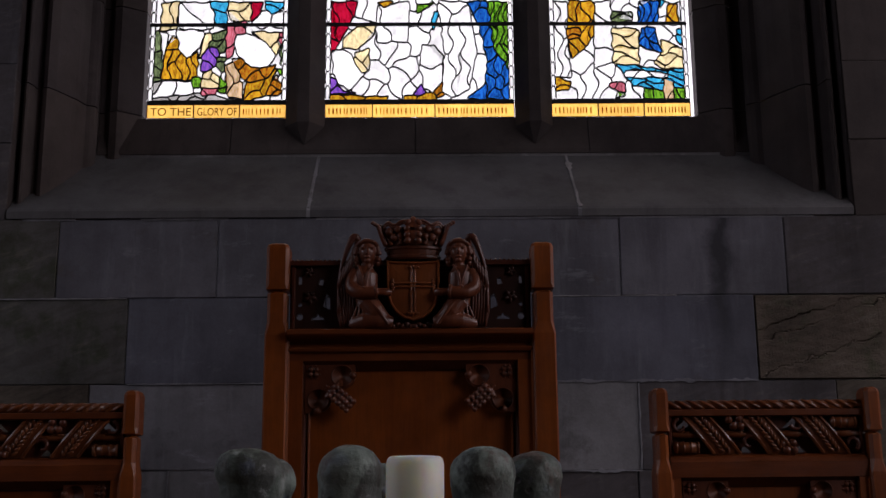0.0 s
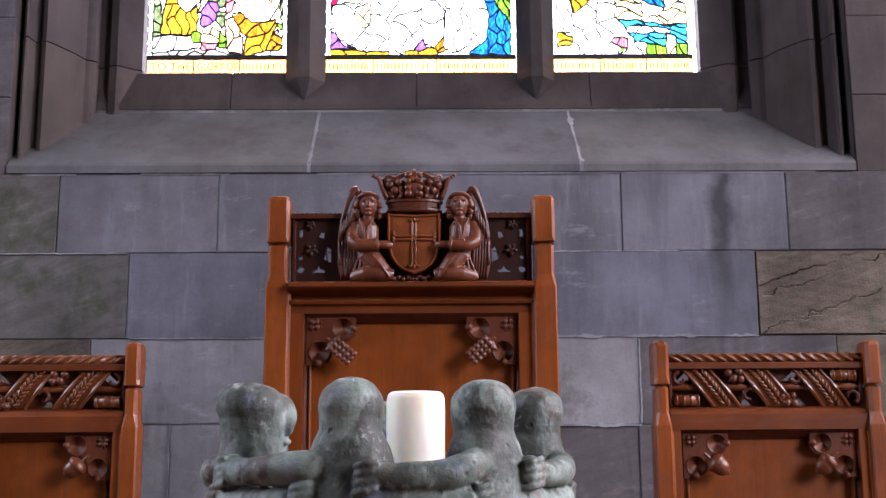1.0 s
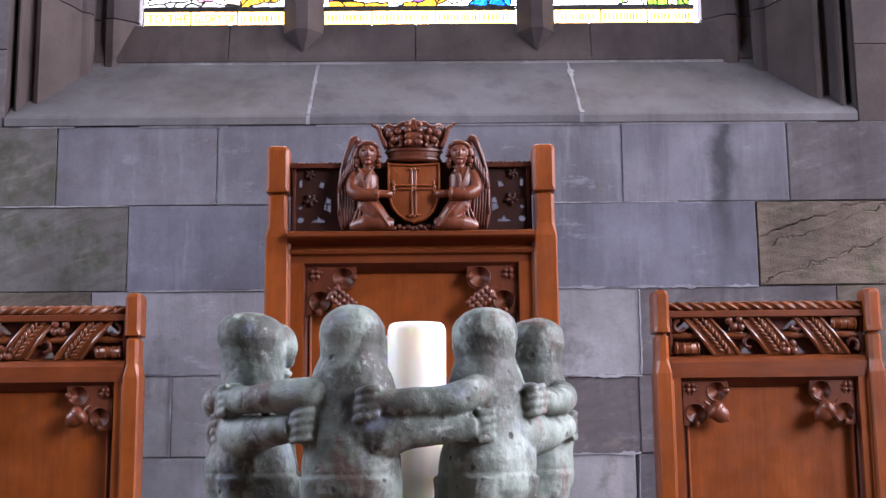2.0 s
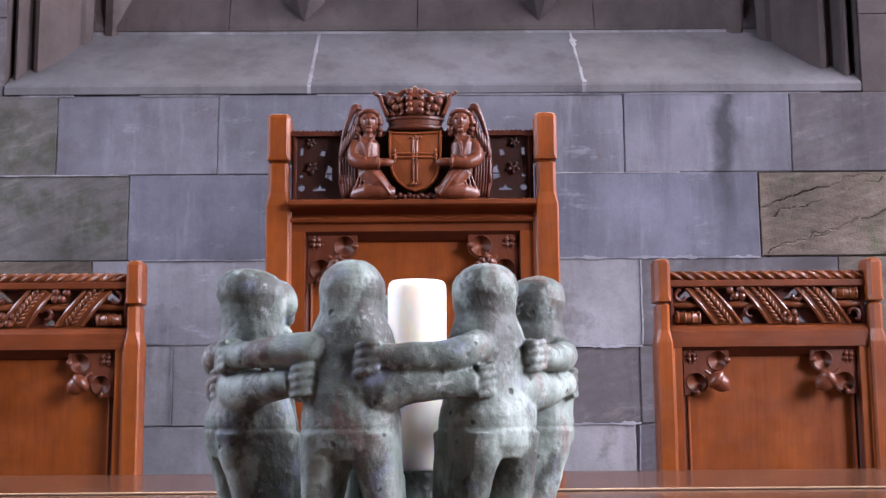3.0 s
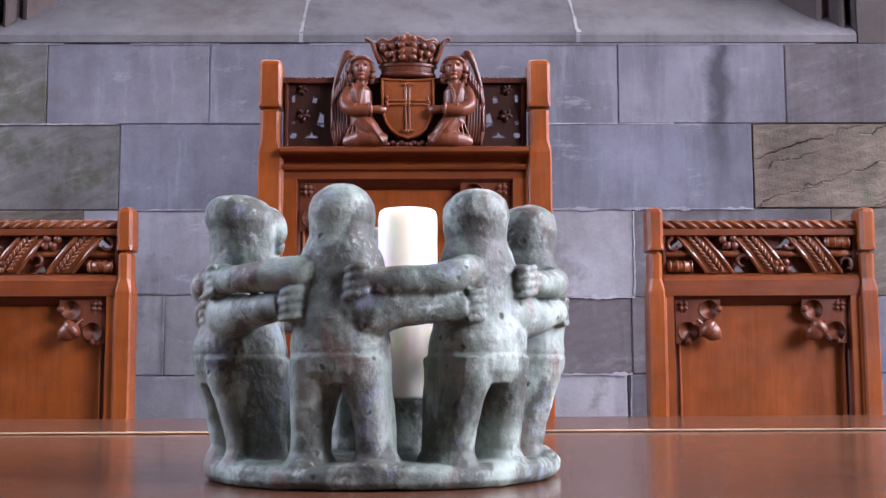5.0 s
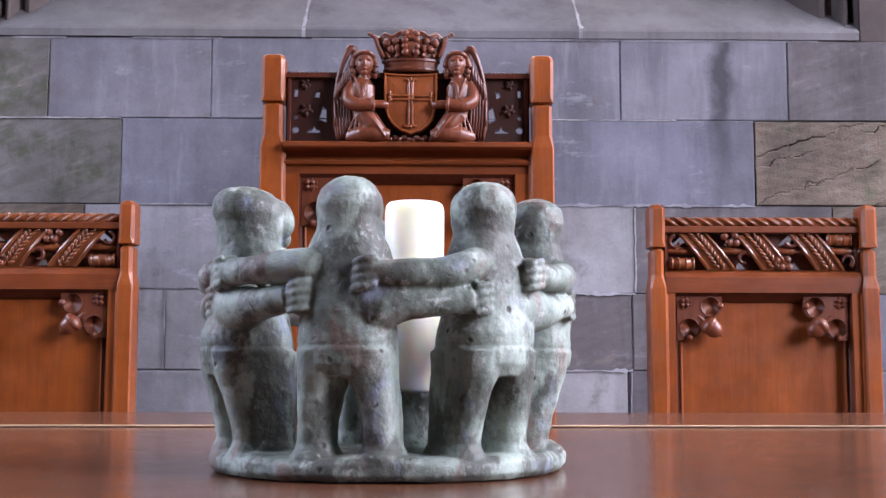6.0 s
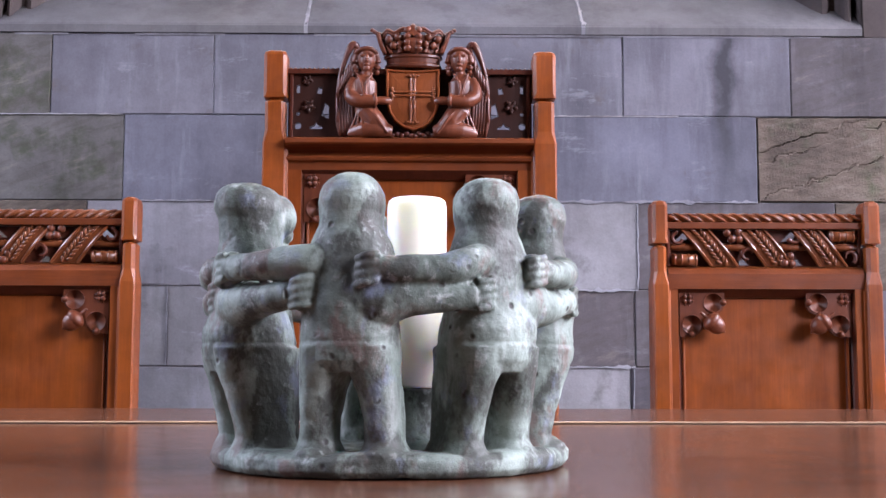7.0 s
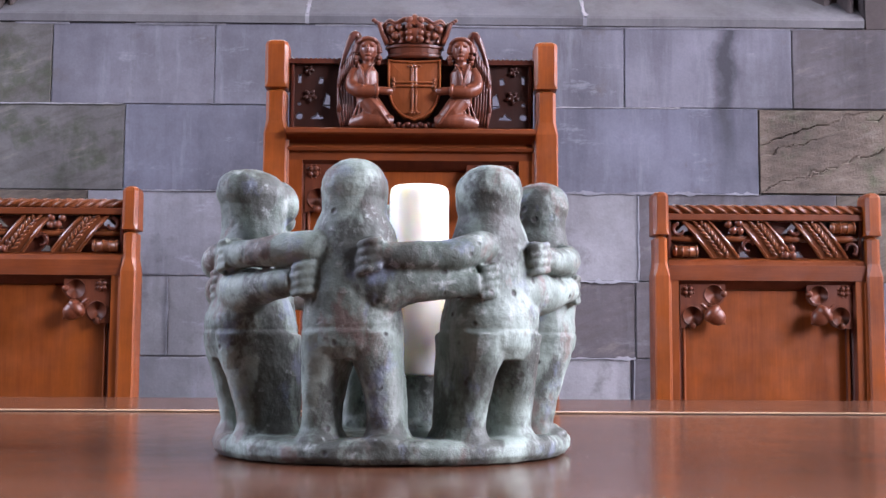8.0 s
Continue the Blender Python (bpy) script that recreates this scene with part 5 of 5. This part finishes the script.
def friends():
    bm = bmesh.new()
    # uneven base: a thick ring with a floor and a pedestal for the candle
    n = 48
    rings = []
    for z, r in ((TZ + 0.001, 0.150), (TZ + 0.006, 0.1545), (TZ + 0.014, 0.1540), (TZ + 0.0185, 0.1490), (TZ + 0.0195, 0.140), (TZ + 0.0195, 0.110), (TZ + 0.014, 0.095)):
        rings.append([(OX + (r + 0.0018 * math.sin(5 * a) + 0.0009 * math.sin(11 * a + 1)) * math.cos(a), OY + (r + 0.0025 * math.sin(5 * a)) * math.sin(a), z + (0.0012 * math.sin(7 * a) if z > TZ + 0.01 else 0)) for a in [2 * math.pi * i / n for i in range(n)]])
    ring_loft(bm, rings)
    px, py = 0.009, 0.985
    ring_loft(bm, [[(px + r * math.cos(2 * math.pi * i / 24), py + r * math.sin(2 * math.pi * i / 24), z) for i in range(24)] for z, r in ((TZ + 0.004, 0.042), (TZ + 0.020, 0.040), (TZ + 0.030, 0.030), (TZ + 0.050, 0.029), (TZ + 0.066, 0.034))])
    for k in range(7):
        th = (-156.0, -102.6, -52.0, -1.0, 48.0, 97.0, 163.0)[k]
        def P(t, r, z):
            """t: metres to the side along the ring (towards larger angles), r: from the centre, z: over the table."""
            a = radians(th)
            return (OX + r * math.cos(a) - t * math.sin(a), OY + r * math.sin(a) + t * math.cos(a), TZ + z)
        def Q(da, r, z):
            return ring_at(th + da, r, TZ + z)
        def column(rows, power=2.4):
            """A rounded column: height, half its width, half its depth, place across and from the centre."""
            rr = []
            for z, w, d, t, r in rows:
                ring = []
                for i in range(32):
                    c, q = math.cos(2 * math.pi * i / 32), math.sin(2 * math.pi * i / 32)
                    m = (abs(c) ** power + abs(q) ** power) ** (-1 / power)
                    ring.append(P(t + w * c * m, r + d * q * m, z))
                rr.append(ring)
            ring_loft(bm, rr)
        spread = (1.0, 1.0, 0.92, 0.9, 1.0, 1.05, 1.0)[k]
        tall = (0.005, 0.002, 0.002, 0.003, 0.0, 0.0, 0.0)[k]
        deep = (0.034, 0.028, 0.033, 0.027, 0.028, 0.028, 0.030)[k]
        # legs: deep slabs under the robe, on spreading feet
        for s in (-1, 1):
            column([(0.010, 0.0220, deep - 0.001, s * 0.0265 * spread, 0.119), (0.018, 0.0195, deep - 0.004, s * 0.0265 * spread, 0.119), (0.028, 0.0155, deep - 0.009, s * 0.0262 * spread, 0.120),
                    (0.045, 0.0150, deep - 0.007, s * 0.0255 * spread, 0.121), (0.065, 0.0168, deep - 0.003, s * 0.0232 * spread, 0.123), (0.082, 0.0195, deep + 0.000, s * 0.0192, 0.126), (0.100, 0.0205, deep + 0.002, s * 0.0180, 0.127)])
            ball(bm, P(s * 0.0275 * spread, 0.134, 0.018), (0.016, 0.016, 0.007))
        # trunk: a hem scored round the hips, then drawn in towards the shoulders
        column([(0.080, 0.030, deep - 0.002, 0, 0.127), (0.090, 0.0375, deep + 0.003, 0, 0.128), (0.0985, 0.0394, deep + 0.0040, 0, 0.128), (0.1015, 0.0396, deep + 0.0042, 0, 0.128), (0.1035, 0.0384, deep + 0.0030, 0, 0.128),
                (0.1055, 0.0392, deep + 0.004, 0, 0.128), (0.114, 0.0388, deep + 0.003, 0, 0.129), (0.130, 0.0365, 0.031, 0, 0.130), (0.148, 0.0355, 0.029, 0, 0.130),
                (0.164, 0.0350, 0.028, 0, 0.129), (0.176, 0.0330, 0.026, 0, 0.129), (0.187, 0.0280, 0.0245, 0, 0.128), (0.200, 0.022, 0.022, 0, 0.127)], power=2.2)
        # the neck runs straight up into a tall blunt head, its face towards the middle
        fd = 1.18 if k == 0 else 1.06
        lean = 0.005 if k == 0 else 0.002
        column([(z + tall, w, d * fd, 0, r + lean * max(0.0, (z - 0.2) / 0.03)) for z, w, d, r in ((0.172, 0.0275, 0.0225, 0.129), (0.182, 0.0262, 0.0220, 0.128), (0.192, 0.0252, 0.0228, 0.127), (0.202, 0.0258, 0.0245, 0.126), (0.210, 0.0268, 0.0262, 0.126),
                                                               (0.217, 0.0258, 0.0254, 0.126), (0.2232, 0.0228, 0.0228, 0.127), (0.2282, 0.0180, 0.0180, 0.127), (0.2315, 0.0115, 0.0115, 0.128), (0.2330, 0.004, 0.004, 0.129))], power=2.05)
        if k == 0:
            ball(bm, P(0, 0.1050, 0.2060 + tall), (0.0165, 0.0165, 0.0190), None, 20)
        ball(bm, P(0, 0.1005, 0.2035 + tall), (0.006, 0.006, 0.008), None, 10)
        ball(bm, P(0, 0.1050, 0.1905 + tall), (0.008, 0.008, 0.004), None, 10)
        # upper arm laid over the neighbour's back: an even roll, ending in a small hand
        zs = 0.003 * math.sin(k * 2.1)
        lay = 0.157 if k != 4 else 0.150
        tube(bm, [Q(-5, 0.140, 0.1685), Q(-8, 0.147, 0.1670), Q(-12, 0.1515, 0.1650), Q(-19, 0.1545, 0.1615 + zs), Q(-27, 0.157, 0.1600 + zs), Q(-35, 0.1580, 0.1600 + zs), Q(-40, lay, 0.1610 + zs)],
             [0.0075, 0.0118, 0.0130, 0.0128, 0.0116, 0.0106, 0.0104], 22)
        if k != 4:
            ball(bm, Q(-41.5, 0.1550, 0.1605 + zs), (0.0122, 0.0122, 0.0140), None, 14)
            for i in range(4):
                z = 0.1705 - 0.0066 * i + zs
                tube(bm, [Q(-39.5, 0.1642, z + 0.0008), Q(-42.0, 0.1656, z - 0.0006), Q(-44.6, 0.1636, z - 0.0020), Q(-46.0, 0.1590, z - 0.0030)], [0.0030, 0.0033, 0.0032, 0.0026], 8)
        # lower arm on the other side, broad where it leaves the ribs
        tube(bm, [Q(3, 0.134, 0.136), Q(11, 0.1425, 0.1345), Q(20, 0.1475, 0.1355 + zs), Q(30, 0.1515, 0.1375), Q(38, 0.154, 0.1390)], [0.0270, 0.0215, 0.0155, 0.0116, 0.0104], 22)
        ball(bm, Q(40.5, 0.1505, 0.1395), (0.0118, 0.0118, 0.0135), None, 14)
        for i in range(4):
            z = 0.1490 - 0.0066 * i
            tube(bm, [Q(38.5, 0.1590, z - 0.0006), Q(41.0, 0.1606, z + 0.0006), Q(43.4, 0.1588, z + 0.0020), Q(44.8, 0.1545, z + 0.0028)], [0.0030, 0.0033, 0.0032, 0.0026], 8)
    return bm


holder = part("candle_holder", friends(), M_PATINA, None, "weathered green-grey clay candle holder, a ring of embracing figures")
tagged(holder, category="candle holder")
sculpted(holder, 0.00125, 6, 0.0034, 0.026)

bm = bmesh.new()
CR = 0.0262
PROF = ((0.0665, 0.0, 0.0), (0.0665, CR - 0.001, 0), (0.069, CR, 0), (0.150, CR, 0), (0.2255, CR, 0), (0.2305, CR - 0.0012, 0), (0.2325, CR - 0.0035, 0), (0.2305, CR - 0.0065, 0), (0.2255, CR - 0.012, 0), (0.2245, 0.001, 0))
rings = [[(r * math.cos(2 * math.pi * i / 40), r * math.sin(2 * math.pi * i / 40), z) for i in range(40)] for z, r, _ in ((a, max(b, 0.001), c) for a, b, c in PROF)]
candle = thing("candle", (0.009, 0.985, TZ), "thick white pillar candle standing in the ring of figures", "candle")
part("wax", ring_loft(bm, rings), M_WAX, candle, smooth=True)
part("wick", tube(bmesh.new(), [(0, 0, 0.222), (0.001, 0, 0.2285), (0.004, 0.001, 0.2325)], 0.0012, 6), M_WICK, candle, "short black wick")


# ---- blocks of the east wall ----
def block_mesh(w, h, rng):
    c = 0.0025
    me = bpy.data.meshes.new("stone_block")
    def rect(y, k, j):
        return [(x + rng.uniform(-j, j), y, z + rng.uniform(-j, j)) for x, z in ((k, k), (w - k, k), (w - k, h - k), (k, h - k))]
    vs = rect(0.10, 0, 0) + rect(c, 0.0, 0.0008) + rect(0.0, c, 0.0012)
    fs = [(8, 9, 10, 11)]
    for a in (0, 4):
        for i in range(4):
            j = (i + 1) % 4
            fs.append((a + i, a + j, a + 4 + j, a + 4 + i))
    me.from_pydata(vs, [], fs)
    bmv = bmesh.new()
    bmv.from_mesh(me)
    bmesh.ops.recalc_face_normals(bmv, faces=bmv.faces)
    bmv.to_mesh(me)
    bmv.free()
    return me


def rough_block(x0, x1, z0, z1, mat, seed):
    """A block left rough: slanting beds that break off in ledges and cracks."""
    rr = random.Random(seed)
    w, h, nx, nz = x1 - x0 - 0.002, z1 - z0 - 0.002, 150, 64
    beds = sorted(rr.uniform(-0.25, 0.32) for _ in range(11))
    proud = [rr.uniform(-0.004, 0.003) for _ in range(12)]
    vs, fs = [], []
    for j in range(nz + 1):
        for i in range(nx + 1):
            x, z = w * i / nx, h * j / nz
            u = z - 0.33 * x + 0.006 * math.sin(x * 41 + 2 * math.sin(z * 50)) + 0.003 * math.sin(x * 113 + z * 70)
            n = sum(u > b for b in beds)
            gap = min(abs(u - b) for b in beds)
            y = proud[n] + 0.0007 * math.sin(x * 67 + z * 91) * math.sin(z * 120 - x * 30) + rr.uniform(-0.0005, 0.0005)
            y += 0.005 * max(0.0, 1 - gap / 0.005) * max(0.0, min(1.0, 0.5 + 1.5 * math.sin(x * 19 + n * 2.3)))
            if i in (0, nx) or j in (0, nz):
                y = 0.006
            vs.append((x, y, z))
    for j in range(nz):
        for i in range(nx):
            a = j * (nx + 1) + i
            fs.append((a, a + 1, a + nx + 2, a + nx + 1))
    rim = [i for i in range(nx + 1)] + [(j + 1) * (nx + 1) - 1 for j in range(1, nz + 1)] + [nz * (nx + 1) + i for i in range(nx - 1, -1, -1)] + [j * (nx + 1) for j in range(nz - 1, 0, -1)]
    base = len(vs)
    vs += [(vs[k][0], 0.10, vs[k][2]) for k in rim]
    for q in range(len(rim)):
        p = (q + 1) % len(rim)
        fs.append((rim[p], rim[q], base + q, base + p))
    me = bpy.data.meshes.new("stone_block")
    me.from_pydata(vs, [], fs)
    me.materials.append(mat)
    ob = new("stone_block", me)
    ob.location = (x0 + 0.001, FACE, z0 + 0.001)
    ob.parent = wall_east
    return tagged(ob, "rough brown stone with slanting cracked beds")


def course(z0, z1, joints, mats, rng, gap=0.002):
    for (a, b), mat in zip(zip(joints, joints[1:]), mats):
        if mat is None:
            continue
        me = block_mesh(b - a - gap, z1 - z0 - gap, rng)
        me.materials.append(mat)
        ob = new("stone_block", me)
        ob.location = (a + gap / 2, FACE + rng.uniform(-0.002, 0.002), z0 + gap / 2)
        ob.parent = wall_east


rng = random.Random(21)
G, B, P, W, S = M_STONE, M_STONE_B, M_STONE_P, M_STONE_W, M_MOSS
course(1.620, 1.8765, (-3.2, -2.5, -1.9, -1.143, -0.641, -0.10, 0.629, 1.152, 1.75, 2.5, 3.2), (G, B, S, G, G, G, G, P, B, G), rng)
course(1.352, 1.620, (-3.2, -2.3, -1.62, -0.913, -0.30, 0.36, 1.042, 1.70, 2.4, 3.2), (B, G, S, G, G, G, None, G, G), rng)
rough_block(1.042, 1.70, 1.352, 1.620, M_STONE_R, 8)
course(1.094, 1.352, (-3.2, -2.4, -1.75, -1.02, -0.40), (G, G, B, W), rng)
course(1.080, 1.352, (-0.40, 0.20, 0.668, 1.28, 1.9, 2.6, 3.2), (G, W, P, B, G, G), rng)
course(0.846, 1.094, (-3.2, -2.6, -1.9, -1.3, -0.768, -0.40), (G, B, G, W, W), rng)
course(0.846, 1.080, (-0.40, -0.15, 0.28, 0.656, 1.2, 1.8, 2.5, 3.2), (G, G, P, P, G, B, G), rng)
course(0.600, 0.846, (-3.2, -2.5, -1.9, -1.2, -0.60, 0.0, 0.40, 0.640, 1.1, 1.7, 2.4, 3.2), (G, G, B, W, W, P, W, P, G, G, G), rng)
course(0.300, 0.600, (-3.2, -2.4, -1.7, -0.9, -0.1, 0.7, 1.5, 2.3, 3.2), (G, B, G, P, G, G, B, G), rng)
for i, (z0, z1) in enumerate(((1.872, 2.13), (2.13, 2.40), (2.40, 2.66), (2.66, 2.93), (2.93, 3.2), (3.2, 3.5))):
    left = (-3.2, -2.6 + 0.2 * (i % 2), -1.95 + 0.15 * (i % 3), -1.314)
    right = (1.384, 1.95 - 0.2 * (i % 2), 2.5 + 0.1 * (i % 3), 3.2)
    course(z0, z1, left, (G, B if i % 2 else G, P), rng)
    course(z0, z1, right, (M_JAMB, P, B), rng)


def smear(x0, z0, x1, z1, seed, most=0.010):
    """Ragged lime mortar spilt along a joint."""
    r = random.Random(seed)
    bm = bmesh.new()
    d = Vector((x1 - x0, 0, z1 - z0))
    n = max(4, int(d.length / 0.012))
    side = Vector((-d.z, 0, d.x)).normalized()
    up, down = [], []
    for i in range(n + 1):
        p = Vector((x0, 0, z0)) + d * (i / n)
        wide = 0.5 + 0.5 * math.sin(i * 0.37 + seed) * math.sin(i * 0.11 + 2 * seed)
        up.append(p + side * (0.0012 + most * wide * r.random() ** 2))
        down.append(p - side * (0.0012 + most * 0.7 * wide * r.random() ** 2))
    for i in range(n):
        quad = [down[i], down[i + 1], up[i + 1], up[i]]
        front = [bm.verts.new((p.x, FACE - 0.0032 - 0.0006 * r.random(), p.z)) for p in quad]
        bm.faces.new(front)
    bmesh.ops.remove_doubles(bm, verts=bm.verts, dist=0.0009)
    back = bmesh.ops.extrude_face_region(bm, geom=bm.faces[:])
    bmesh.ops.translate(bm, verts=[v for v in back["geom"] if isinstance(v, bmesh.types.BMVert)], vec=(0, 0.02, 0))
    return part("mortar_smear", bm, M_OLDLIME, wall_east, "ragged pale mortar spilt along a joint")


for k, line in enumerate(((0.34, 1.3515, 1.04, 1.3515), (-0.905, 1.3515, -0.42, 1.3515), (0.36, 1.0795, 0.667, 1.0795), (0.37, 0.8455, 0.655, 0.8455),
                          (0.668, 1.085, 0.668, 1.345), (-1.40, 1.6195, -0.92, 1.6195), (0.36, 1.6195, 0.80, 1.6195), (-0.768, 0.85, -0.768, 1.09), (-0.95, 1.094, -0.42, 1.094), (0.648, 0.70, 0.652, 0.84))):
    smear(*line, 3 + k, 0.011 if k in (0, 2, 3, 4) else 0.004)
